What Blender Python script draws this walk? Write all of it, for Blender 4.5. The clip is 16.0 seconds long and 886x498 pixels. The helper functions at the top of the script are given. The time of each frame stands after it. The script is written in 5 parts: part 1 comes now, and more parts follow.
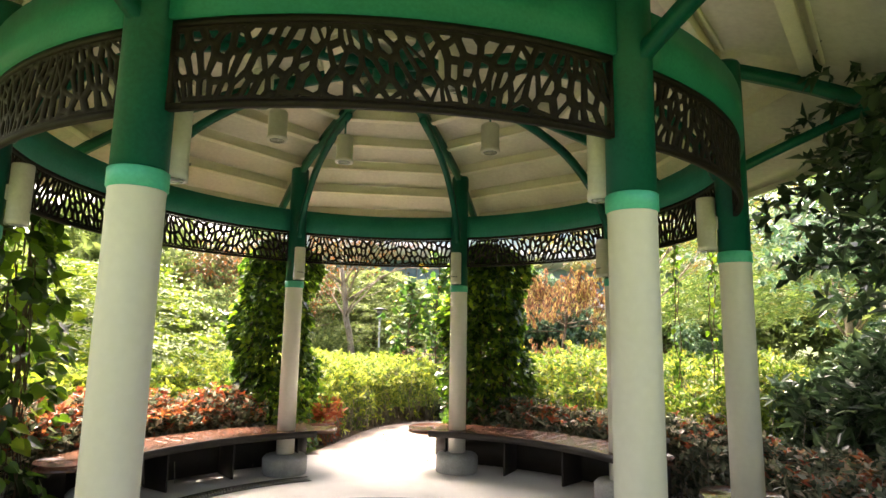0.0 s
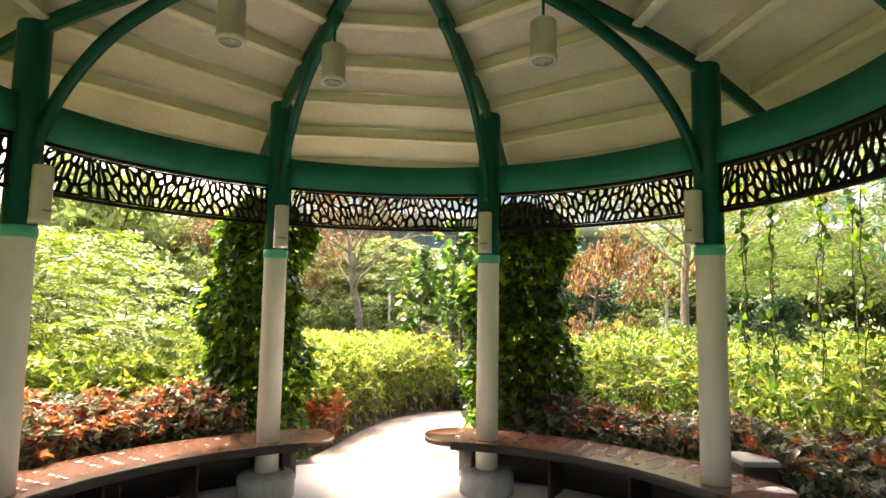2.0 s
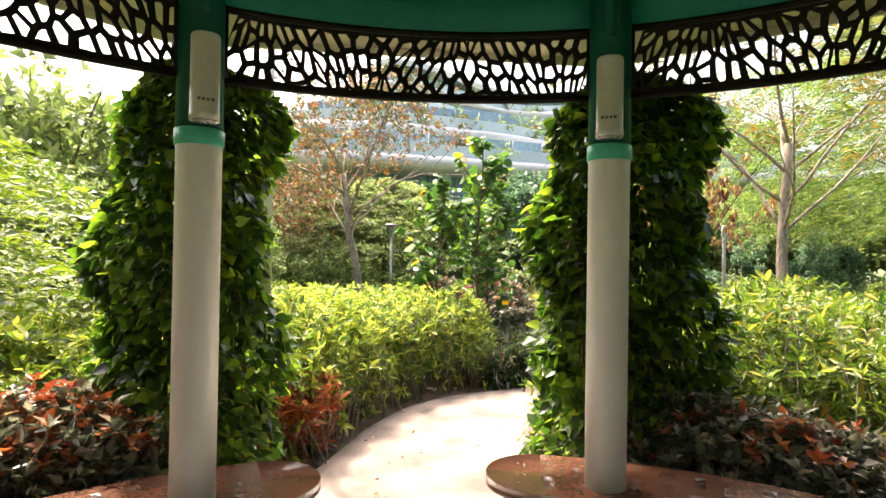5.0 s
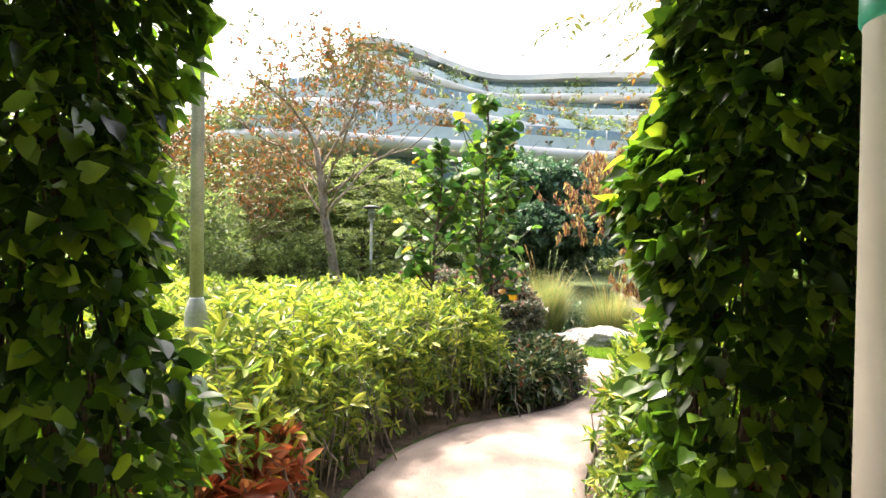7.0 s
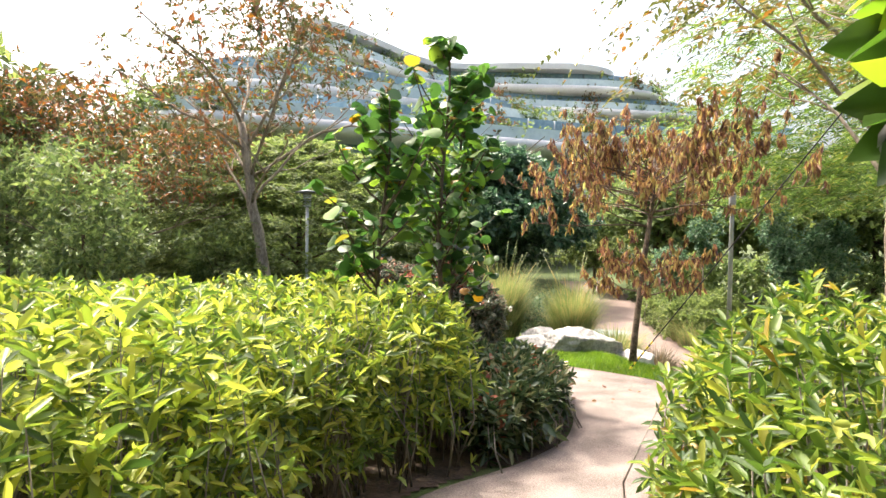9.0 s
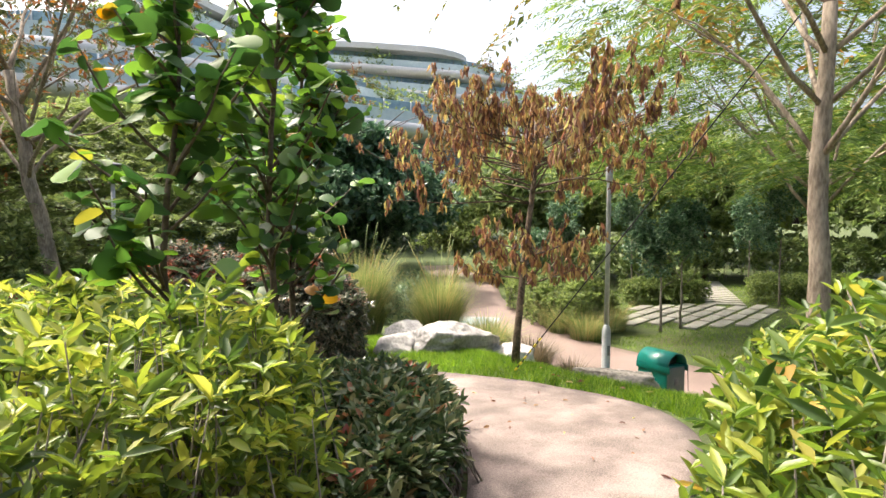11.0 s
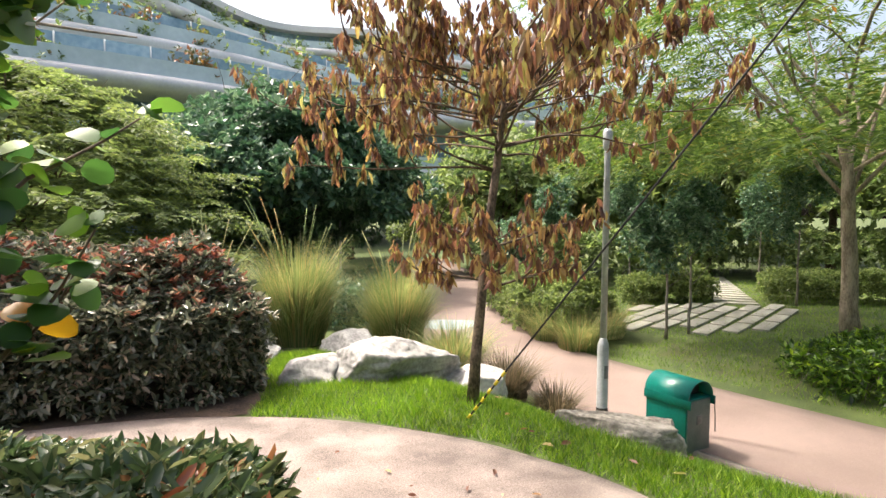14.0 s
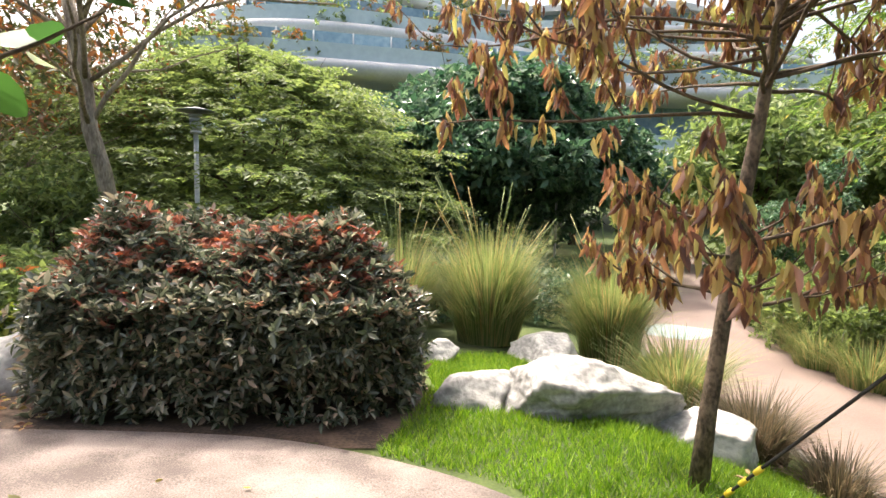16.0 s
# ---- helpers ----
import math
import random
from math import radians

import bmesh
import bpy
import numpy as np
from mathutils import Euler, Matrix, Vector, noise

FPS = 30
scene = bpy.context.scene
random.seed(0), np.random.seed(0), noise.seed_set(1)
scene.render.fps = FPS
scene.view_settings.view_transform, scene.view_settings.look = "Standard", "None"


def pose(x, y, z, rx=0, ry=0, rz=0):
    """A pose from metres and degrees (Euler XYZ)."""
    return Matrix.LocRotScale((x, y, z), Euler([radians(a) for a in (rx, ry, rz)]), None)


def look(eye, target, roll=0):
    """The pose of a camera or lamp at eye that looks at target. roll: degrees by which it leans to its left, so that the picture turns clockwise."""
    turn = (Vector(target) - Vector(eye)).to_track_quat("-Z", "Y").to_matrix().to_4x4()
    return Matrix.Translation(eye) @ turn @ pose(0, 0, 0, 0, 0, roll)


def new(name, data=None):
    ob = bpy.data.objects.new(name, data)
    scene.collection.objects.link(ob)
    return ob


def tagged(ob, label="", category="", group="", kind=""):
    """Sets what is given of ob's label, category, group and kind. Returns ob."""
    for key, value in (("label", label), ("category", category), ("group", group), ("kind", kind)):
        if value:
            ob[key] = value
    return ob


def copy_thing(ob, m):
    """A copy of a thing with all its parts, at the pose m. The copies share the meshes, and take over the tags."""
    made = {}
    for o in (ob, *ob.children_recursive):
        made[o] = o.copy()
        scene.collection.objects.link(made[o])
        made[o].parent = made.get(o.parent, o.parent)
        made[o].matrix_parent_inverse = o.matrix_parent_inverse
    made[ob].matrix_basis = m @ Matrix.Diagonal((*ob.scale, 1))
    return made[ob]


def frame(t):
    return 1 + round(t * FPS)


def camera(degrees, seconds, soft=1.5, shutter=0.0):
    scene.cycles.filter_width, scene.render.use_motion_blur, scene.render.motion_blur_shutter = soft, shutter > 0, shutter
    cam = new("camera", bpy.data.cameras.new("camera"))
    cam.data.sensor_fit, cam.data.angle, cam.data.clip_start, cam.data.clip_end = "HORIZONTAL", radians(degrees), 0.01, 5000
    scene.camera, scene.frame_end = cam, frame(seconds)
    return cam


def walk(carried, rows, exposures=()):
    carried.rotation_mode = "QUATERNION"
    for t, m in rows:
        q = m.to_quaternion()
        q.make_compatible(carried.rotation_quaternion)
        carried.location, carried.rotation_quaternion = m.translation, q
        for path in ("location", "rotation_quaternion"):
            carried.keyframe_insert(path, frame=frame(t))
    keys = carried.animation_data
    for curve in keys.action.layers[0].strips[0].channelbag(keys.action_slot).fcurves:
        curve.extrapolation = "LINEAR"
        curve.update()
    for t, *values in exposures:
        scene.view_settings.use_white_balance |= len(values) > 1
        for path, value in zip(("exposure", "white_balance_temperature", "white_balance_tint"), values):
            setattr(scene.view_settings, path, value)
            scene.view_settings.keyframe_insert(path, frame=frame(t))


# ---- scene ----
cam = camera(74.6, 16.0)
METRES, EYE, TILT, LEAN, TURN = 13.0, 1.53, 0.0, 0.0, 0.0
ROWS = [
    (0.0, 0.0, 0.0, 0.0, -0.15, 8.42, -1.01),
    (0.5, -0.005, 0.0321, 0.0026, 0.01, 7.92, -0.89),
    (1.0, -0.0087, 0.0602, 0.0097, 0.26, 6.99, -0.79),
    (1.5, -0.0088, 0.0902, 0.01, 0.61, 6.29, -0.95),
    (2.0, -0.0097, 0.12, 0.0106, 0.94, 5.31, -0.95),
    (2.5, -0.0163, 0.1512, 0.0073, 1.06, 4.38, -0.98),
    (3.0, -0.022, 0.1814, 0.0063, 1.16, 3.4, -0.98),
    (3.5, -0.0255, 0.2155, 0.0054, 1.17, 2.49, -0.89),
    (4.0, -0.0324, 0.2477, 0.0031, 0.99, 1.82, -0.82),
    (4.5, -0.039, 0.2809, 0.005, 0.74, 0.92, -0.85),
    (5.0, -0.0446, 0.3139, 0.0029, 0.44, 0.61, -0.89),
    (7.5, -0.0642, 0.4712, 0.0024, -2.62, -1.03, -0.93),
    (8.0, -0.0633, 0.5015, 0.0007, -3.7, -1.17, -1.05),
    (8.5, -0.0616, 0.5339, 0.0015, -5.35, -1.54, -0.87),
    (9.0, -0.0616, 0.5644, -0.0013, -7.21, -1.55, -0.91),
    (9.5, -0.0592, 0.5954, -0.0001, -9.85, -2.04, -0.95),
    (10.0, -0.0535, 0.6268, -0.0024, -14.73, -2.47, -0.84),
    (12.5, 0.011, 0.7615, -0.0119, -23.5, -2.94, 0.1),
    (13.0, 0.032, 0.7838, -0.0149, -23.63, -3.1, -0.06),
    (13.5, 0.0538, 0.8079, -0.0155, -23.06, -3.39, -0.28),
    (14.0, 0.0712, 0.8326, -0.0193, -21.8, -3.47, -0.31),
    (14.5, 0.0875, 0.859, -0.0196, -19.75, -3.86, -0.61),
    (15.0, 0.103, 0.8858, -0.0213, -15.05, -4.38, -0.64),
    (15.5, 0.1146, 0.9135, -0.024, -7.92, -4.69, -0.72),
    (16.0, 0.123, 0.9412, -0.0239, 0.48, -5.31, -1.04),
]
walk(cam, [(t, pose(0, 0, EYE, TILT, LEAN, TURN) @ pose(METRES * x, METRES * y, METRES * z, 90 + pitch, roll, yaw)) for t, x, y, z, yaw, pitch, roll in ROWS],
     exposures=[(0.0, 2.82, 7050, 15), (3.0, 2.78, 7250, 14), (5.0, 2.33, 6900, 12), (7.5, 2.17, 6600, 10), (9.0, 1.85, 6550, 10), (10.0, 1.68, 6530, 10), (12.5, 1.45, 6500, 10), (16.0, 1.65, 6500, 10)])

# ---- world, sun ----
SUN_EL, SUN_AZ = radians(60), radians(-34)          # azimuth from +y towards +x
world = bpy.data.worlds.new("sky")
scene.world = world
world.use_nodes = True
wn = world.node_tree.nodes
sky = wn.new("ShaderNodeTexSky")
sky.sky_type, sky.sun_disc = "NISHITA", False
sky.sun_elevation, sky.sun_rotation = SUN_EL, SUN_AZ
sky.air_density, sky.dust_density, sky.ozone_density = 1.0, 10.0, 1.0
world.node_tree.links.new(sky.outputs["Color"], wn["Background"].inputs["Color"])
wn["Background"].inputs["Strength"].default_value = 0.15
sun = new("sun", bpy.data.lights.new("sun", "SUN"))
sun.data.energy, sun.data.angle, sun.data.color = 2.1, radians(2.0), (1.0, 0.93, 0.82)
sun_way = Vector((math.sin(SUN_AZ) * math.cos(SUN_EL), math.cos(SUN_AZ) * math.cos(SUN_EL), math.sin(SUN_EL)))
sun.matrix_world = look(tuple(sun_way * 60), (0, 0, 0))


# ---- materials ----
def material(name, rough=0.7, metal=0.0):
    m = bpy.data.materials.new(name)
    m.use_nodes = True
    b = m.node_tree.nodes["Principled BSDF"]
    b.inputs["Roughness"].default_value, b.inputs["Metallic"].default_value = rough, metal
    return m, m.node_tree.nodes, m.node_tree.links, b


def surface(name, dark, light, scale=6.0, rough=0.75, bump=0.15, fine=60.0, metal=0.0, stretch=(1, 1, 1), stain=0.0, stain_colour=(0.1, 0.08, 0.05), random_part=0.0, gloss=0.5):
    """A surface with stains at a large scale, grain at a fine one, and relief."""
    m, n, l, b = material(name, rough, metal)
    b.inputs["Specular IOR Level"].default_value = gloss
    co = n.new("ShaderNodeTexCoord")
    mp = n.new("ShaderNodeMapping")
    mp.inputs["Scale"].default_value = stretch
    l.new(co.outputs["Object"], mp.inputs["Vector"])
    big, small = n.new("ShaderNodeTexNoise"), n.new("ShaderNodeTexNoise")
    big.inputs["Scale"].default_value, big.inputs["Detail"].default_value = scale, 6
    small.inputs["Scale"].default_value, small.inputs["Detail"].default_value = fine, 4
    for t in (big, small):
        l.new(mp.outputs["Vector"], t.inputs["Vector"])
    mixf = n.new("ShaderNodeMath")
    mixf.operation = "MULTIPLY_ADD"
    mixf.inputs[1].default_value = 0.45
    l.new(small.outputs["Fac"], mixf.inputs[0])
    half = n.new("ShaderNodeMath")
    half.operation = "MULTIPLY"
    half.inputs[1].default_value = 0.55
    l.new(big.outputs["Fac"], half.inputs[0])
    l.new(half.outputs[0], mixf.inputs[2])
    ramp = n.new("ShaderNodeValToRGB")
    ramp.color_ramp.elements[0].position, ramp.color_ramp.elements[1].position = 0.4, 0.6
    ramp.color_ramp.elements[0].color, ramp.color_ramp.elements[1].color = (*dark, 1), (*light, 1)
    l.new(mixf.outputs[0], ramp.inputs["Fac"])
    out = ramp.outputs["Color"]
    if stain > 0:
        st = n.new("ShaderNodeTexNoise")
        st.inputs["Scale"].default_value, st.inputs["Detail"].default_value, st.inputs["Roughness"].default_value = scale * 0.35, 8, 0.7
        l.new(mp.outputs["Vector"], st.inputs["Vector"])
        sr = n.new("ShaderNodeMapRange")
        sr.inputs["From Min"].default_value, sr.inputs["From Max"].default_value, sr.inputs["To Max"].default_value = 0.52, 0.72, stain
        l.new(st.outputs["Fac"], sr.inputs["Value"])
        mx = n.new("ShaderNodeMix")
        mx.data_type = "RGBA"
        mx.inputs["B"].default_value = (*stain_colour, 1)
        l.new(sr.outputs["Result"], mx.inputs["Factor"])
        l.new(out, mx.inputs["A"])
        out = mx.outputs["Result"]
    if random_part > 0:
        info = n.new("ShaderNodeObjectInfo")
        hs = n.new("ShaderNodeHueSaturation")
        rr = n.new("ShaderNodeMapRange")
        rr.inputs["To Min"].default_value, rr.inputs["To Max"].default_value = 1 - random_part, 1 + random_part
        l.new(info.outputs["Random"], rr.inputs["Value"])
        l.new(rr.outputs["Result"], hs.inputs["Value"])
        l.new(out, hs.inputs["Color"])
        out = hs.outputs["Color"]
    l.new(out, b.inputs["Base Color"])
    bp = n.new("ShaderNodeBump")
    bp.inputs["Strength"].default_value, bp.inputs["Distance"].default_value = bump, 0.02
    l.new(mixf.outputs[0], bp.inputs["Height"])
    l.new(bp.outputs["Normal"], b.inputs["Normal"])
    return m


def foliage(name, stops, rough=0.45, through_light=0.4, gain=1.5):
    """Leaves: each island takes its own colour along the stops; light shines through."""
    m, n, l, b = material(name, rough)
    geo = n.new("ShaderNodeNewGeometry")
    ramp = n.new("ShaderNodeValToRGB")
    e = ramp.color_ramp.elements
    while len(e) < len(stops):
        e.new(0.5)
    for el, (p, c) in zip(e, stops):
        el.position, el.color = p, (*c, 1)
    l.new(geo.outputs["Random Per Island"], ramp.inputs["Fac"])
    co = n.new("ShaderNodeTexCoord")
    nz = n.new("ShaderNodeTexNoise")
    nz.inputs["Scale"].default_value, nz.inputs["Detail"].default_value = 1.7, 3
    l.new(co.outputs["Object"], nz.inputs["Vector"])
    rg = n.new("ShaderNodeMapRange")
    rg.inputs["From Min"].default_value, rg.inputs["From Max"].default_value = 0.3, 0.7
    rg.inputs["To Min"].default_value, rg.inputs["To Max"].default_value = 0.75, 1.2
    l.new(nz.outputs["Fac"], rg.inputs["Value"])
    hs = n.new("ShaderNodeHueSaturation")
    l.new(rg.outputs["Result"], hs.inputs["Value"])
    l.new(ramp.outputs["Color"], hs.inputs["Color"])
    l.new(hs.outputs["Color"], b.inputs["Base Color"])
    tr = n.new("ShaderNodeBsdfTranslucent")
    hs2 = n.new("ShaderNodeHueSaturation")
    hs2.inputs["Value"].default_value, hs2.inputs["Saturation"].default_value = gain, 1.1
    l.new(hs.outputs["Color"], hs2.inputs["Color"])
    l.new(hs2.outputs["Color"], tr.inputs["Color"])
    mx = n.new("ShaderNodeMixShader")
    mx.inputs["Fac"].default_value = through_light
    l.new(b.outputs["BSDF"], mx.inputs[1])
    l.new(tr.outputs["BSDF"], mx.inputs[2])
    l.new(mx.outputs["Shader"], n["Material Output"].inputs["Surface"])
    return m


CREAM = surface("cream_paint", (0.66, 0.62, 0.55), (0.7, 0.66, 0.59), 1.2, 0.5, 0.03, 30, stain=0.12, stain_colour=(0.45, 0.4, 0.32))
GREEN_DARK = surface("dark_green_paint", (0.0005, 0.066, 0.044), (0.001, 0.09, 0.06), 4, 0.4, 0.05, gloss=0.2)
GREEN_MID = surface("mid_green_paint", (0.008, 0.16, 0.108), (0.014, 0.2, 0.138), 4, 0.45, 0.05, gloss=0.2)
TURQUOISE = surface("turquoise_paint", (0.05, 0.42, 0.29), (0.07, 0.5, 0.35), 5, 0.4, 0.04)
LATTICE = surface("brown_lattice_paint", (0.008, 0.005, 0.004), (0.016, 0.01, 0.008), 6, 0.55, 0.06, gloss=0.2)
ROOF_IN = surface("cream_ceiling_board", (0.58, 0.53, 0.43), (0.68, 0.63, 0.52), 2, 0.6, 0.06, 25, stain=0.3, stain_colour=(0.42, 0.37, 0.26))
# lighter than the boards: light on the batten faces is put into this cream
BATTEN = surface("cream_batten_paint", (0.68, 0.62, 0.48), (0.77, 0.71, 0.57), 4, 0.55, 0.06)
ROOF_OUT = surface("grey_roof_sheet", (0.2, 0.2, 0.2), (0.3, 0.3, 0.3), 3, 0.5, 0.1)
CONCRETE = surface("pale_concrete", (0.55, 0.53, 0.5), (0.68, 0.66, 0.62), 2.2, 0.8, 0.12, 90, stain=0.35, stain_colour=(0.34, 0.31, 0.27), random_part=0.05)
DISC = surface("grey_floor_stone", (0.2, 0.21, 0.22), (0.29, 0.3, 0.31), 3, 0.6, 0.08, 80)
PEDESTAL = surface("grey_cement", (0.26, 0.25, 0.24), (0.38, 0.37, 0.35), 7, 0.85, 0.25, 80, stain=0.3, stain_colour=(0.16, 0.15, 0.13))
PATH = surface("pink_washed_aggregate", (0.115, 0.09, 0.078), (0.31, 0.25, 0.22), 2.4, 0.9, 0.7, 110, stain=0.55, stain_colour=(0.12, 0.1, 0.088))
ROAD = surface("pink_concrete_road", (0.165, 0.118, 0.1), (0.235, 0.172, 0.148), 0.8, 0.9, 0.15, 110, stain=0.45, stain_colour=(0.13, 0.1, 0.085))
ROAD_TEAL = surface("faded_teal_paint", (0.2, 0.26, 0.25), (0.3, 0.34, 0.32), 2, 0.9, 0.15, 90, stain=0.5, stain_colour=(0.34, 0.24, 0.2))
KERB = surface("weathered_kerb_concrete", (0.12, 0.1, 0.085), (0.19, 0.165, 0.14), 6, 0.9, 0.3, 90)
SOIL = surface("leaf_litter_soil", (0.035, 0.022, 0.014), (0.11, 0.07, 0.045), 5, 0.95, 0.6, 40)
TURF = surface("turf_ground", (0.035, 0.055, 0.012), (0.085, 0.115, 0.025), 1.2, 0.95, 0.6, 50, stain=0.4, stain_colour=(0.12, 0.085, 0.04))
ROCK = surface("pale_granite", (0.22, 0.21, 0.2), (0.5, 0.48, 0.45), 2.5, 0.85, 0.8, 22, stain=0.55, stain_colour=(0.2, 0.19, 0.17), random_part=0.08)
ROCK_TAN = surface("weathered_tan_stone", (0.15, 0.135, 0.11), (0.36, 0.33, 0.28), 3, 0.9, 0.9, 24, stain=0.5, stain_colour=(0.12, 0.11, 0.09))
BENCH = surface("red_brown_bench_metal", (0.085, 0.036, 0.022), (0.15, 0.066, 0.04), 3, 0.22, 0.05, 50, stain=0.3, stain_colour=(0.08, 0.038, 0.024))
# dark metal; also colours the shade below the bench and in its slots
BENCH_DARK = surface("dark_bench_base", (0.012, 0.009, 0.008), (0.025, 0.018, 0.015), 5, 0.6, 0.1)
LAMP_WHITE = surface("off_white_lamp_enamel", (0.6, 0.57, 0.5), (0.68, 0.65, 0.58), 6, 0.4, 0.03)
LAMP_GLASS = surface("lamp_glass_grey", (0.25, 0.25, 0.24), (0.45, 0.45, 0.43), 30, 0.15, 0.1)
STEEL = surface("galvanised_steel", (0.33, 0.35, 0.36), (0.46, 0.48, 0.49), 9, 0.45, 0.08, 60, metal=0.3, stain=0.2)
STEEL_DARK = surface("dark_lamp_metal", (0.1, 0.11, 0.12), (0.17, 0.18, 0.19), 9, 0.4, 0.05, metal=0.5)
BIN_GREEN = surface("bin_green_enamel", (0.0, 0.1, 0.082), (0.003, 0.135, 0.11), 5, 0.3, 0.04, stain=0.1)
# bin's end plate, darkened: the shade on that side is in the colour
BIN_END = surface("grey_green_bin_end", (0.09, 0.12, 0.11), (0.14, 0.17, 0.16), 6, 0.5, 0.05)
BLACK = surface("black_rubber", (0.01, 0.01, 0.01), (0.022, 0.022, 0.022), 8, 0.6, 0.1)
YELLOW = surface("yellow_tape", (0.65, 0.5, 0.02), (0.75, 0.6, 0.04), 8, 0.5, 0.05)
BARK = surface("tan_bark", (0.16, 0.125, 0.09), (0.4, 0.33, 0.25), 9, 0.9, 0.7, 45, stretch=(1, 1, 0.3), stain=0.3)
BARK_MOTTLED = surface("mottled_brown_bark", (0.05, 0.035, 0.022), (0.22, 0.16, 0.11), 14, 0.9, 0.6, 60, stretch=(1, 1, 0.6), stain=0.5, stain_colour=(0.3, 0.26, 0.2))
TERRACE = surface("weathered_paving", (0.26, 0.25, 0.22), (0.4, 0.38, 0.33), 2, 0.9, 0.2, 60, random_part=0.12)
BARK_GREY = surface("grey_bark", (0.13, 0.11, 0.09), (0.28, 0.25, 0.21), 9, 0.9, 0.7, 45, stretch=(1, 1, 0.3))
BARK_DARK = surface("brown_twig", (0.06, 0.04, 0.025), (0.14, 0.1, 0.065), 12, 0.9, 0.4, 45)
SLAB = surface("pale_fascia_panel", (0.55, 0.53, 0.5), (0.66, 0.64, 0.61), 0.3, 0.5, 0.02, 6)
SOFFIT = surface("grey_soffit", (0.3, 0.29, 0.28), (0.4, 0.39, 0.38), 0.5, 0.7, 0.02, 6)
GLASS_WALL = surface("blue_curtain_glass", (0.16, 0.27, 0.35), (0.3, 0.42, 0.5), 0.15, 0.12, 0.0, 3)
GLASS_RAIL = surface("pale_green_rail_glass", (0.46, 0.54, 0.54), (0.56, 0.64, 0.63), 0.2, 0.15, 0.0, 3)
MULLION = surface("mullion_aluminium", (0.3, 0.33, 0.35), (0.36, 0.39, 0.41), 2, 0.4, 0.0)

HEDGE_LEAF = foliage("yellow_green_hedge_leaf", [(0, (0.055, 0.1, 0.023)), (0.35, (0.15, 0.22, 0.042)), (0.7, (0.3, 0.36, 0.062)), (1, (0.5, 0.5, 0.11))], 0.42, 0.42, 1.45)
SHRUB_LEAF = foliage("fresh_green_shrub_leaf", [(0, (0.035, 0.075, 0.016)), (0.4, (0.11, 0.18, 0.033)), (0.75, (0.225, 0.295, 0.05)), (0.95, (0.39, 0.4, 0.08)), (1, (0.37, 0.23, 0.055))], 0.42, 0.4, 1.35)
HEDGE_LOW = foliage("dark_low_hedge_leaf", [(0, (0.038, 0.068, 0.028)), (0.55, (0.08, 0.118, 0.048)), (0.8, (0.17, 0.19, 0.085)), (0.96, (0.25, 0.24, 0.12)), (1, (0.28, 0.09, 0.045))], 0.26, 0.28)
RED_LEAF = foliage("red_tip_leaf", [(0, (0.2, 0.05, 0.03)), (0.4, (0.36, 0.1, 0.05)), (0.75, (0.42, 0.17, 0.07)), (1, (0.28, 0.2, 0.1))], 0.35, 0.35)
DARK_LEAF = foliage("dark_glossy_leaf", [(0, (0.055, 0.072, 0.045)), (0.5, (0.135, 0.15, 0.098)), (0.85, (0.3, 0.29, 0.21)), (1, (0.4, 0.29, 0.21))], 0.2, 0.28)
BRONZE_LEAF = foliage("bronze_red_young_leaf", [(0, (0.16, 0.055, 0.04)), (0.5, (0.28, 0.1, 0.065)), (0.85, (0.36, 0.2, 0.13)), (1, (0.45, 0.12, 0.06))], 0.28, 0.3)
VINE_LEAF = foliage("climber_leaf", [(0, (0.016, 0.036, 0.008)), (0.5, (0.06, 0.125, 0.02)), (0.82, (0.16, 0.27, 0.036)), (1, (0.32, 0.42, 0.06))], 0.3, 0.47, 1.5)
# for plants right of the pavilion: the shade they stand in, put into the colour
SHADE_LEAF = foliage("dark_shade_leaf", [(0, (0.02, 0.04, 0.022)), (0.6, (0.05, 0.09, 0.045)), (1, (0.11, 0.16, 0.08))], 0.28, 0.25)
LIGHT_LEAF = foliage("light_green_tree_leaf", [(0, (0.09, 0.128, 0.045)), (0.5, (0.15, 0.195, 0.064)), (1, (0.23, 0.28, 0.09))], 0.6, 0.48, 1.45)
ROUND_LEAF = foliage("deep_green_tree_leaf", [(0, (0.035, 0.085, 0.045)), (0.6, (0.09, 0.17, 0.088)), (1, (0.21, 0.3, 0.17))], 0.34, 0.27)
GRAPE_LEAF = foliage("large_round_leaf", [(0, (0.03, 0.075, 0.022)), (0.5, (0.07, 0.15, 0.034)), (0.86, (0.16, 0.28, 0.045)), (0.955, (0.22, 0.3, 0.05)), (0.98, (0.28, 0.22, 0.04)), (1, (0.4, 0.16, 0.03))], 0.46, 0.42, 1.45)
DEAD_LEAF = foliage("withered_leaf", [(0, (0.1, 0.05, 0.04)), (0.3, (0.25, 0.12, 0.078)), (0.55, (0.37, 0.215, 0.105)), (0.8, (0.47, 0.35, 0.14)), (1, (0.38, 0.38, 0.135))], 0.42, 0.4, 1.35)
AUTUMN_LEAF = foliage("thin_autumn_leaf", [(0, (0.06, 0.085, 0.03)), (0.45, (0.13, 0.13, 0.05)), (0.72, (0.2, 0.11, 0.06)), (0.9, (0.32, 0.12, 0.05)), (1, (0.42, 0.22, 0.05))], 0.5, 0.3, 1.2)
FEATHER_AUTUMN = foliage("yellow_green_bough_leaf", [(0, (0.06, 0.08, 0.027)), (0.5, (0.12, 0.135, 0.04)), (0.85, (0.2, 0.165, 0.05)), (1, (0.32, 0.15, 0.045))], 0.5, 0.35, 1.3)
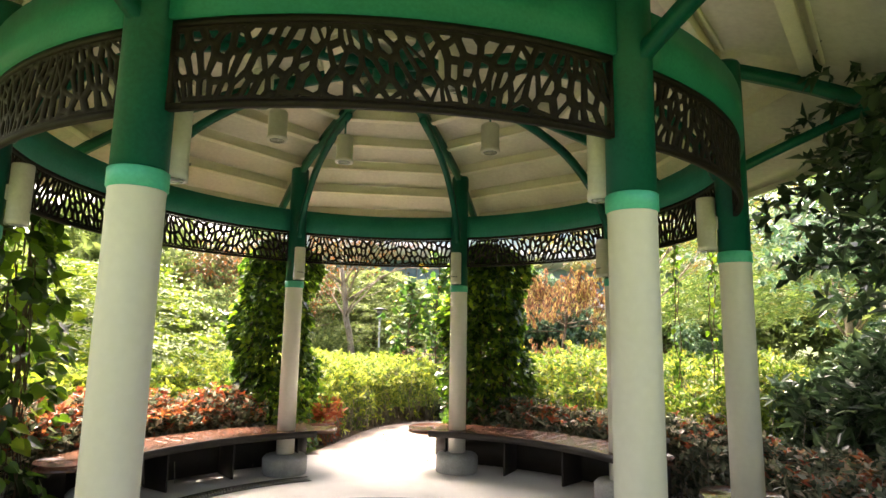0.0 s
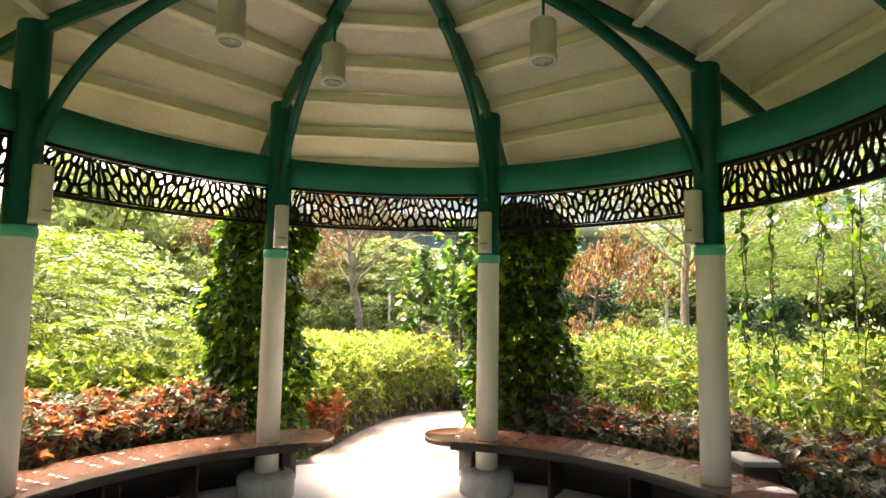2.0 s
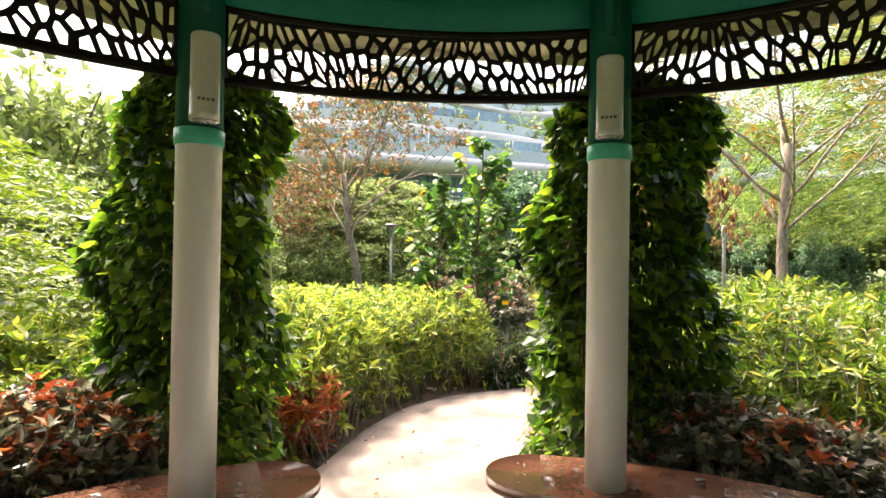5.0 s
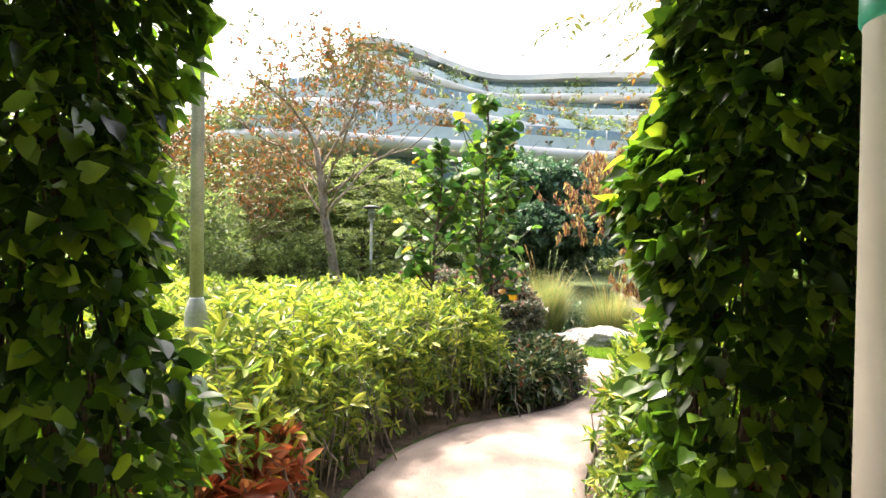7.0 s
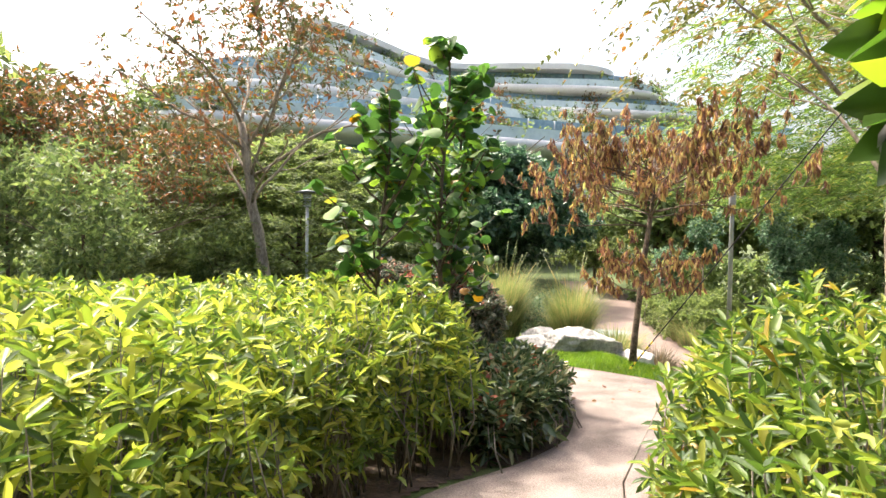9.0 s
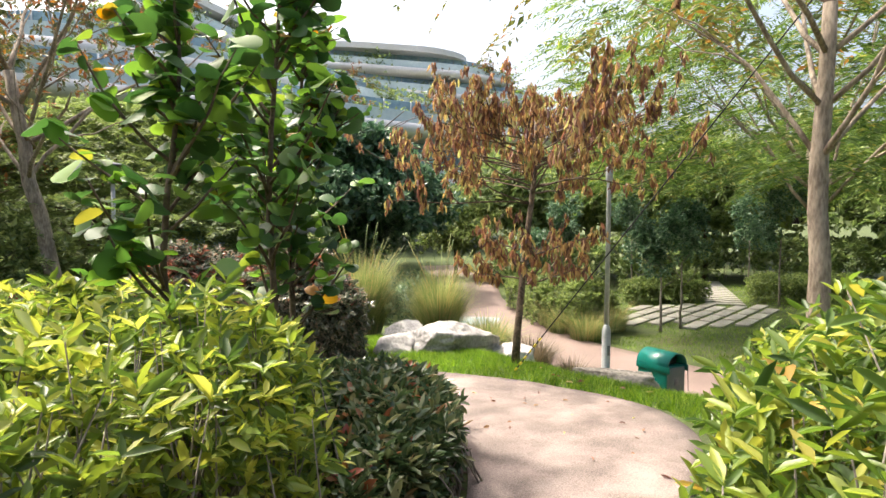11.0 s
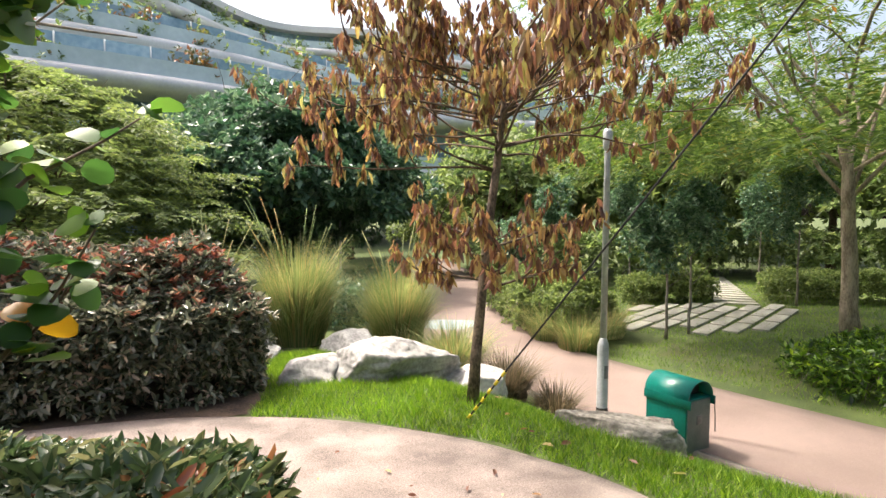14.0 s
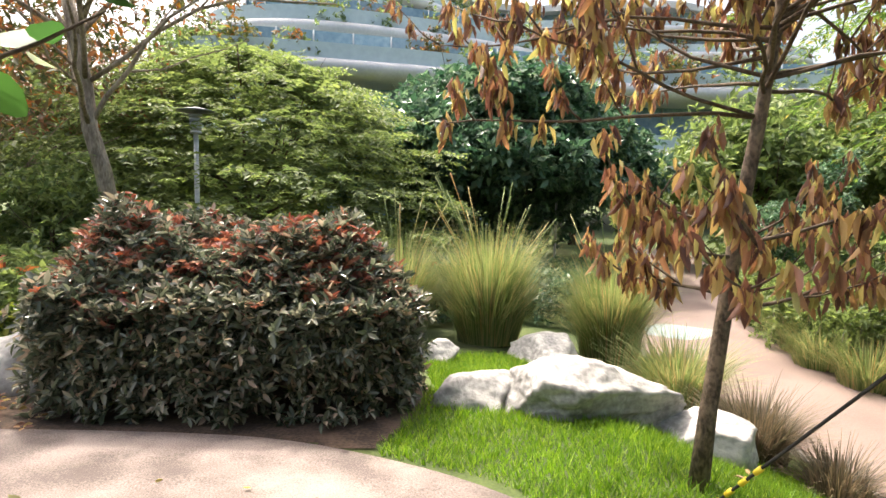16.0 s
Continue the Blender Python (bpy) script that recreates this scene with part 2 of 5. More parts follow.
FEATHER_LEAF = foliage("feathery_leaf", [(0, (0.055, 0.1, 0.025)), (0.6, (0.12, 0.19, 0.045)), (0.9, (0.2, 0.26, 0.06)), (1, (0.3, 0.26, 0.07))], 0.5, 0.45, 1.5)
FAR_LEAF = foliage("far_tree_leaf", [(0, (0.075, 0.115, 0.042)), (0.5, (0.145, 0.2, 0.066)), (1, (0.25, 0.3, 0.11))], 0.55, 0.42)
PALE_LEAF = foliage("pale_spray_leaf", [(0, (0.05, 0.095, 0.016)), (0.5, (0.12, 0.18, 0.026)), (1, (0.23, 0.28, 0.042))], 0.5, 0.42, 1.35)
GRASS_LEAF = foliage("lawn_blade", [(0, (0.07, 0.14, 0.015)), (0.6, (0.16, 0.28, 0.03)), (1, (0.3, 0.4, 0.06))], 0.5, 0.4)
REED_LEAF = foliage("reed_blade", [(0, (0.1, 0.15, 0.045)), (0.5, (0.21, 0.255, 0.095)), (0.85, (0.36, 0.33, 0.15)), (1, (0.4, 0.26, 0.12))], 0.55, 0.4)
REED_BROWN = foliage("purple_brown_grass_blade", [(0, (0.06, 0.06, 0.03)), (0.5, (0.13, 0.1, 0.065)), (1, (0.24, 0.18, 0.11))], 0.55, 0.3)


# ---- mesh tools ----
rng = np.random.default_rng(7)


def make(name, V, polys, mat, parent=None, label="", smooth=False):
    """One mesh object from vertices and arrays of faces."""
    V = np.asarray(V, float).reshape(-1, 3)
    polys = [np.asarray(p, np.int32) for p in polys if len(p)]
    me = bpy.data.meshes.new(name)
    me.vertices.add(len(V))
    me.vertices.foreach_set("co", V.ravel())
    idx = np.concatenate([p.ravel() for p in polys])
    size = np.concatenate([np.full(len(p), p.shape[1], np.int32) for p in polys])
    me.loops.add(len(idx))
    me.loops.foreach_set("vertex_index", idx)
    me.polygons.add(len(size))
    me.polygons.foreach_set("loop_start", np.concatenate([[0], np.cumsum(size)[:-1]]).astype(np.int32))
    if smooth:
        me.polygons.foreach_set("use_smooth", np.ones(len(size), bool))
    me.update(calc_edges=True)
    me.materials.append(mat)
    ob = new(name, me)
    if parent is not None:
        ob.parent = parent
    if label:
        tagged(ob, label)
    return ob


def again(ob, name, m, parent):
    """Another part on the same mesh."""
    o = new(name, ob.data)
    o.parent = parent
    o.matrix_basis = m
    return o


def thing(name, label, category, at=(0, 0, 0), group="", kind=""):
    e = new(name)
    e.location = at
    e.empty_display_size = 0.1
    return tagged(e, label, category, group, kind)


def join(pieces):
    """Several (V, polys) into one."""
    Vs, by, base = [], {}, 0
    for V, polys in pieces:
        V = np.asarray(V, float).reshape(-1, 3)
        for p in polys:
            p = np.asarray(p, np.int32)
            if len(p):
                by.setdefault(p.shape[1], []).append(p + base)
        Vs.append(V)
        base += len(V)
    return np.concatenate(Vs), [np.concatenate(v) for v in by.values()]


def lathe(profile, seg=24):
    """A turned shape from (radius, height) pairs."""
    a = np.arange(seg) * 2 * np.pi / seg
    V = np.concatenate([np.stack([r * np.cos(a), r * np.sin(a), np.full(seg, z)], 1) for r, z in profile])
    i = np.arange(seg)
    j = (i + 1) % seg
    Q = [np.stack([k * seg + i, k * seg + j, (k + 1) * seg + j, (k + 1) * seg + i], 1) for k in range(len(profile) - 1)]
    caps = np.stack([i[::-1], i + (len(profile) - 1) * seg])
    return V, [np.concatenate(Q), caps]


def tube(points, radii, sides=6):
    """A round bar along points, tapering with the radii."""
    P = np.asarray(points, float)
    R = np.broadcast_to(np.asarray(radii, float), (len(P),))
    T = np.gradient(P, axis=0)
    T /= np.linalg.norm(T, axis=1)[:, None] + 1e-9
    ref = np.array([0.31, 0.95, 0.07]) if abs(T[0][1]) < 0.9 else np.array([1.0, 0.1, 0.05])
    S = np.cross(T, ref)
    S /= np.linalg.norm(S, axis=1)[:, None] + 1e-9
    U = np.cross(S, T)
    a = np.arange(sides) * 2 * np.pi / sides
    V = (P[:, None] + R[:, None, None] * (np.cos(a)[None, :, None] * S[:, None] + np.sin(a)[None, :, None] * U[:, None])).reshape(-1, 3)
    i = np.arange(sides)
    j = (i + 1) % sides
    Q = np.concatenate([np.stack([k * sides + i, k * sides + j, (k + 1) * sides + j, (k + 1) * sides + i], 1) for k in range(len(P) - 1)])
    return V, [Q, np.stack([i[::-1], i + (len(P) - 1) * sides])]


def block(sx, sy, sz, bevel=0.01, centre=(0, 0, 0)):
    """A box with bevelled edges."""
    bm = bmesh.new()
    bmesh.ops.create_cube(bm, size=1)
    bmesh.ops.scale(bm, vec=(sx, sy, sz), verts=bm.verts)
    if bevel > 0:
        bmesh.ops.bevel(bm, geom=bm.edges[:], offset=bevel, segments=2, affect="EDGES", profile=0.5)
    bm.verts.index_update()
    V = np.array([v.co[:] for v in bm.verts]) + np.array(centre)
    by = {}
    for f in bm.faces:
        by.setdefault(len(f.verts), []).append([v.index for v in f.verts])
    bm.free()
    return V, [np.array(v) for v in by.values()]


def arc_bar(r0, r1, z0, z1, a0, a1, n=16):
    """A bar of rectangular section bent round the z axis; angles from +y towards +x."""
    a = np.linspace(a0, a1, n)
    ring = [(r0, z0), (r1, z0), (r1, z1), (r0, z1)]
    V = np.concatenate([np.stack([r * np.sin(a), r * np.cos(a), np.full(n, z)], 1) for r, z in ring])
    i = np.arange(n - 1)
    Q = [np.stack([k * n + i, k * n + i + 1, (k + 1) % 4 * n + i + 1, (k + 1) % 4 * n + i], 1) for k in range(4)]
    ends = np.array([[0, n, 2 * n, 3 * n], [n - 1, 4 * n - 1, 3 * n - 1, 2 * n - 1]])
    return V, [np.concatenate(Q + [ends])]


def unit(a):
    return a / (np.linalg.norm(a, axis=-1, keepdims=True) + 1e-9)


def leaf_arrays(P, D, L, W, fold=0.2, droop=0.15, wide=0.45, up=None, lite=False):
    """Leaves with a folded midrib: base, two shoulders a side, tip."""
    n = len(P)
    D = unit(np.asarray(D, float))
    ref = rng.normal(size=(n, 3)) * 0.55 + (np.array([0, 0, 1.0]) if up is None else up)
    S = unit(np.cross(D, ref))
    N = np.cross(S, D)
    L, W = np.broadcast_to(L, (n,))[:, None], np.broadcast_to(W, (n,))[:, None]
    f = W * fold
    if lite:
        mid = P + D * L * 0.45 + N * f
        V = np.stack([P, mid + S * W * 0.55, P + D * L - N * L * droop, mid - S * W * 0.55], 1).reshape(-1, 3)
        k = np.arange(n)[:, None] * 4
        return V, [np.concatenate([k + np.array([0, 1, 2]), k + np.array([0, 2, 3])])]
    p1, p2 = P + D * L * wide * 0.75 + N * f, P + D * L * (wide + 0.3) + N * (f * 0.8 - L * droop * 0.4)
    V = np.stack([P, p1 + S * W * 0.5, p2 + S * W * 0.4, P + D * L - N * L * droop, p2 - S * W * 0.4, p1 - S * W * 0.5], 1).reshape(-1, 3)
    k = np.arange(n)[:, None] * 6
    return V, [np.concatenate([k + np.array([0, 1, 2, 3]), k + np.array([0, 3, 4, 5])])]


def rosettes(C, A, per, L, W, spread=0.9, **kw):
    """Whorls of leaves round the axes A at the points C."""
    n = len(C)
    A = unit(A)
    ref = unit(np.cross(A, rng.normal(size=(n, 3))))
    ref2 = np.cross(A, ref)
    turn = (np.arange(per) * 2.4)[None] + rng.uniform(0, 6.28, (n, 1))
    lift = rng.uniform(0.15, 1.0, (n, per))
    D = (np.cos(turn)[..., None] * ref[:, None] + np.sin(turn)[..., None] * ref2[:, None]) * spread + A[:, None] * lift[..., None]
    P = np.repeat(C, per, 0) - np.repeat(A, per, 0) * rng.uniform(0, 0.5, (n * per, 1)) * np.mean(L)
    size = rng.uniform(0.5, 1.2, n * per) * np.repeat(rng.uniform(0.75, 1.2, n), per)
    return leaf_arrays(P, D.reshape(-1, 3), L * size, W * size, **kw)


def inside(poly, x, y):
    """Which points lie in the polygon, and how far from its edge."""
    poly = np.asarray(poly, float)
    hit = np.zeros(len(x), bool)
    dist = np.full(len(x), 1e9)
    for (ax, ay), (bx, by) in zip(poly, np.roll(poly, -1, 0)):
        cross = ((ay > y) != (by > y)) & (x < (bx - ax) * (y - ay) / (by - ay + 1e-12) + ax)
        hit ^= cross
        t = np.clip(((x - ax) * (bx - ax) + (y - ay) * (by - ay)) / ((bx - ax) ** 2 + (by - ay) ** 2), 0, 1)
        dist = np.minimum(dist, np.hypot(x - ax - t * (bx - ax), y - ay - t * (by - ay)))
    return hit, dist


def scatter(poly, n):
    poly = np.asarray(poly, float)
    lo, hi = poly.min(0), poly.max(0)
    xy = rng.uniform(lo, hi, (n * 5, 2))
    ok, d = inside(poly, xy[:, 0], xy[:, 1])
    return xy[ok][:n], d[ok][:n]


def wave(x, y, s=1.0, seed=0.0):
    """A smooth wandering value between about -1 and 1."""
    return (np.sin(x * 2.1 * s + 1.3 + seed) * np.cos(y * 1.7 * s - 0.4 + seed * 2) + 0.6 * np.sin(x * 4.3 * s - y * 3.1 * s + seed) + 0.4 * np.cos(y * 6.7 * s + x * 5.9 * s + seed * 3)) / 2


def smooth(t):
    t = np.clip(t, 0, 1)
    return t * t * (3 - 2 * t)


# ---- the lie of the land ----
ROAD_Y = [-30, 6, 9, 13, 16.5, 19.5, 22.5, 26.5, 30, 34, 40]
ROAD_X = [22, 12.5, 9.6, 7.55, 6.45, 5.85, 6.0, 7.3, 8.9, 10.2, 11.5]
EDGE_X = [21, 11.2, 8.3, 6.3, 5.25, 4.7, 4.8, 6.1, 7.7, 9, 10.3]


def ground(x, y):
    """The height of the ground: a terrace that falls to a lower road."""
    x, y = np.asarray(x, float), np.asarray(y, float)
    top = np.interp(y, [0, 10.6, 12.5, 14, 16, 17.5, 19.5, 22, 26], [0, 0, -0.13, -0.27, -0.33, -0.46, -0.72, -0.95, -1.18])
    u = x - np.interp(y, ROAD_Y, EDGE_X)
    return top + (-1.18 - top) * (0.4 * smooth((u + 2.6) / 2.4) + 0.6 * np.clip((u + 2.6) / 2.3, 0, 1))


def ribbon(left, right, n, m, lift=0.0, under=0.25):
    """A paved sheet between two edges, draped on the ground, with sides."""
    def resample(p):
        p = np.asarray(p, float)
        t = np.linspace(0, len(p) - 1, n)
        k = np.arange(len(p))
        q = np.stack([np.interp(t, k, p[:, 0]), np.interp(t, k, p[:, 1])], 1)
        for _ in range(n // 14):
            q[1:-1] = (q[:-2] + 2 * q[1:-1] + q[2:]) / 4
        return q
    A, B = resample(left), resample(right)
    w = np.linspace(0, 1, m)[None, :, None]
    G = A[:, None] * (1 - w) + B[:, None] * w
    Z = ground(G[..., 0], G[..., 1]) + lift
    V = np.concatenate([G, Z[..., None]], 2).reshape(-1, 3)
    i, j = np.meshgrid(np.arange(n - 1), np.arange(m - 1), indexing="ij")
    a = (i * m + j).ravel()
    top = np.stack([a, a + 1, a + m + 1, a + m], 1)
    rim = np.concatenate([np.arange(0, n * m, m), np.arange(m, 1 * 0 + m, 1), (np.arange(n) * m + m - 1)[::-1]])
    low = V[rim].copy()
    low[:, 2] -= under
    k = np.arange(len(rim))
    k2 = (k + 1) % len(rim)
    side = np.stack([rim[k], rim[k2], len(V) + k2, len(V) + k], 1)
    return np.concatenate([V, low]), [top, side]


def sheet(xs, ys, lift):
    X, Y = np.meshgrid(xs, ys)
    V = np.stack([X.ravel(), Y.ravel(), ground(X, Y).ravel() + lift], 1)
    m = len(xs)
    i, j = np.meshgrid(np.arange(len(ys) - 1), np.arange(m - 1), indexing="ij")
    a = (i * m + j).ravel()
    return V, [np.stack([a, a + 1, a + m + 1, a + m], 1)]


xs = np.concatenate([[-600, -200, -80, -40, -25], np.arange(-16, 24, 0.35), [26, 32, 45, 80, 200, 600]])
ys = np.concatenate([[-500, -150, -50, -20], np.arange(-8, 40, 0.35), [44, 52, 70, 120, 300, 900]])
tagged(make("ground", *sheet(xs, ys, -0.03), TURF, smooth=True), "green turf ground sloping down to a lower road", "ground", kind="structure")

# pavilion frame of reference: its middle, and the heading of its exit
CX, CY, TURNED, RING = -0.465, 4.5, -7.1, 2.5


def pav(a, r):
    q = radians(a + TURNED)
    return CX + r * math.sin(q), CY + r * math.cos(q)


PATH_L = [(-2.1, 6.9), (-1.75, 7.6), (-1.5, 8.3), (-1.3, 9.3), (-0.98, 10.1), (-0.45, 10.7), (0.2, 11.1), (0.72, 11.6), (1.0, 12.2), (1.22, 12.9), (1.35, 13.6), (1.05, 14.0), (0.5, 14.22), (-0.4, 14.35), (-1.6, 14.35), (-3.2, 14.2)]
PATH_R = [(0.35, 6.9), (0.2, 7.8), (0.1, 8.6), (0.2, 9.4), (0.5, 10.1), (0.95, 10.6), (1.6, 11.1), (2.3, 11.55), (2.8, 12.1), (3.05, 12.8), (3.0, 13.5), (2.7, 14.3), (1.8, 15.25), (0.6, 15.8), (-1.0, 15.84), (-3.2, 15.7)]
V, F = ribbon(PATH_L, PATH_R, 110, 12, 0.0)
tagged(make("pavement_garden_path", V, F, PATH, smooth=False), "pink washed-aggregate garden path curving downhill", "path", kind="structure")
road_l = [(x, y) for x, y in zip(EDGE_X, ROAD_Y)]
road_r = [(2 * c - e, y) for c, e, y in zip(ROAD_X, EDGE_X, ROAD_Y)]
edge = [(x - 0.09, y) for x, y in road_l]
tagged(make("kerb", *ribbon(edge, road_l, 160, 2, 0.02), KERB), "weathered concrete edging beside the road", "kerb", kind="structure")
a = np.linspace(0, 2 * np.pi, 40, endpoint=False)
rim = np.c_[5.75 + (0.75 + 0.08 * np.sin(a * 3)) * np.cos(a), 22.6 + (0.55 + 0.06 * np.cos(a * 4)) * np.sin(a)]
V3 = np.c_[rim, ground(rim[:, 0], rim[:, 1]) + 0.02]
tagged(make("road_marking", V3, [np.arange(40)[None]], ROAD_TEAL), "faded teal painted patch on the road", "marking", kind="structure")
V, F = ribbon(road_l, road_r, 160, 8, 0.012)
tagged(make("road", V, F, ROAD), "pink concrete park road winding past a lawn", "road", kind="structure")

# ---- pavilion floor ----
V, F = lathe([(3.35, -0.3), (3.35, -0.012), (3.34, 0.0), (1.3, 0.0), (1.29, -0.005)], 72)
floor = tagged(make("floor", V, F, CONCRETE), "pale concrete pavilion floor with a grey middle", "floor", kind="structure")
floor.location = (CX, CY, 0.006)
V, F = lathe([(1.285, -0.1), (1.285, 0.001), (1.28, 0.004)], 72)
tagged(make("floor_disc", V, F, DISC), "grey stone disc in the pavilion floor", "floor", kind="structure").location = (CX, CY, 0.004)

# ---- pavilion ----
pavilion = thing("pavilion", "octagonal garden pavilion with cream columns, green beams and brown lattice", "pavilion", (CX, CY, 0))
pavilion.rotation_euler = (0, 0, radians(-TURNED))


def about(a):
    """A turn about the pavilion's axis by a degrees towards +x."""
    return Matrix.Rotation(radians(-a), 4, "Z")


SPOTS = [22.5 + 45 * k for k in range(8)]
H_RING, R_EAVE = 2.5, 3.78 / math.cos(radians(22.5))
PROFILE_R = [0.0, 0.5, 1.0, 1.5, 2.0, 2.5, 3.0, 3.4, 4.1]
PROFILE_Z = [3.80, 3.77, 3.74, 3.68, 3.60, 3.5, 3.33, 3.16, 2.96]


def roof_z(r):
    return np.interp(r, PROFILE_R, PROFILE_Z)


shaft = make("column", *lathe([(0.098, 0.2), (0.098, 2.02), (0.1, 2.03), (0.098, 2.04)], 32), CREAM, smooth=True)
band = make("collar_band", *lathe([(0.1, 2.035), (0.106, 2.04), (0.106, 2.105), (0.1, 2.11)], 32), TURQUOISE, smooth=True)
upper = make("upper_column", *lathe([(0.1, 2.105), (0.1, 3.42), (0.09, 3.44)], 32), GREEN_DARK, smooth=True)
foot = make("pedestal", *lathe([(0.235, 0.0), (0.24, 0.03), (0.24, 0.17), (0.215, 0.2), (0.1, 0.215), (0.09, 0.215)], 36), PEDESTAL)
ring_beam = make("ring_beam", *arc_bar(H_RING - 0.035, H_RING + 0.035, 2.69, 2.94, radians(-20.3), radians(20.3), 18), GREEN_MID)


def radial_bar(pts, wide, tall):
    """A bar of rectangular section in the plane of one column; pts are (radius, height)."""
    P = np.array(pts, float)
    T = unit(np.gradient(P, axis=0))
    Nn = np.stack([-T[:, 1], T[:, 0]], 1)
    rows = []
    for sx, sn in ((-1, -1), (1, -1), (1, 1), (-1, 1)):
        q = P + Nn * sn * tall / 2
        rows.append(np.stack([np.full(len(P), sx * wide / 2), q[:, 0], q[:, 1]], 1))
    n = len(P)
    i = np.arange(n - 1)
    Q = [np.stack([k * n + i, k * n + i + 1, (k + 1) % 4 * n + i + 1, (k + 1) % 4 * n + i], 1) for k in range(4)]
    return np.concatenate(rows), [np.concatenate(Q + [np.array([[0, n, 2 * n, 3 * n], [n - 1, 4 * n - 1, 3 * n - 1, 2 * n - 1]])])]


def curve(pts, n=14):
    """A smooth line through a few (radius, height) points."""
    P = [Vector((*p, 0)) for p in pts]
    P = [2 * P[0] - P[1], *P, 2 * P[-1] - P[-2]]
    out = []
    for k in range(1, len(P) - 2):
        for t in np.linspace(0, 1, n, endpoint=False):
            a, b, c, d = P[k - 1:k + 3]
            v = 0.5 * (2 * b + (c - a) * t + (2 * a - 5 * b + 4 * c - d) * t * t + (3 * b - a - 3 * c + d) * t ** 3)
            out.append((v.x, v.y))
    return out + [(P[-2].x, P[-2].y)]


rafter = make("rafter", *radial_bar([(r, roof_z(r) - 0.095) for r in np.linspace(0.06, 3.95, 22)], 0.06, 0.09), GREEN_DARK)
brace_in = make("inner_brace", *radial_bar(curve([(2.42, 2.62), (2.3, 2.86), (2.12, 3.08), (1.83, 3.31), (1.4, 3.49), (0.9, 3.6)], 5), 0.055, 0.06), GREEN_DARK)
brace_out = make("outer_brace", *radial_bar(curve([(2.52, 2.66), (2.72, 2.76), (2.98, 2.88), (3.22, 2.99), (3.42, 3.05)], 5), 0.055, 0.06), GREEN_DARK)
hub = make("hub", *lathe([(0.02, 3.55), (0.13, 3.56), (0.14, 3.74), (0.05, 3.76)], 20), GREEN_DARK, pavilion)


def roof_panel():
    """One eighth of the roof: a bent board, thick, with its rows of lining."""
    t = np.linspace(0.02, 3.78, 24)
    z = roof_z(t)
    h = t * math.tan(radians(22.5))
    V = np.concatenate([np.stack([-h, t, z], 1), np.stack([h, t, z], 1), np.stack([-h, t, z + 0.05], 1), np.stack([h, t, z + 0.05], 1)])
    n = len(t)
    i = np.arange(n - 1)
    Q = [np.stack([i, i + 1, n + i + 1, n + i], 1), np.stack([2 * n + i, 3 * n + i, 3 * n + i + 1, 2 * n + i + 1], 1), np.array([[n - 1, 3 * n - 1, 4 * n - 1, 2 * n - 1]])]
    return V, [np.concatenate(Q)]


panel = make("roof_panel", *roof_panel(), ROOF_IN)
battens = []
for t in (0.5, 1.08, 1.66, 2.24, 2.8, 3.3):
    h = t * math.tan(radians(22.5)) - 0.03
    rib = block(2 * h, 0.05, 0.1, 0.008, (0, t, roof_z(t) - 0.046))
    lip = block(2 * h, 0.085, 0.022, 0.006, (0, t - 0.012, roof_z(t) - 0.1))
    bead = block(2 * h, 0.022, 0.03, 0.004, (0, t + 0.075, roof_z(t + 0.075) - 0.014))
    battens += [make("roof_batten", *rib, BATTEN), make("batten_lip", *lip, BATTEN), make("batten_bead", *bead, BATTEN)]
h = 3.79 * math.tan(radians(22.5))
fascia = make("eave_fascia", *block(2 * h, 0.03, 0.12, 0.006, (0, 3.795, roof_z(3.79) + 0.01)), BATTEN)


def clip(poly, px, py, nx, ny):
    """The part of a polygon on the near side of a line."""
    out = []
    for (ax, ay), (bx, by) in zip(poly, poly[1:] + poly[:1]):
        da, db = (ax - px) * nx + (ay - py) * ny, (bx - px) * nx + (by - py) * ny
        if da <= 0:
            out.append((ax, ay))
        if da * db < 0:
            f = da / (da - db)
            out.append((ax + f * (bx - ax), ay + f * (by - ay)))
    return out


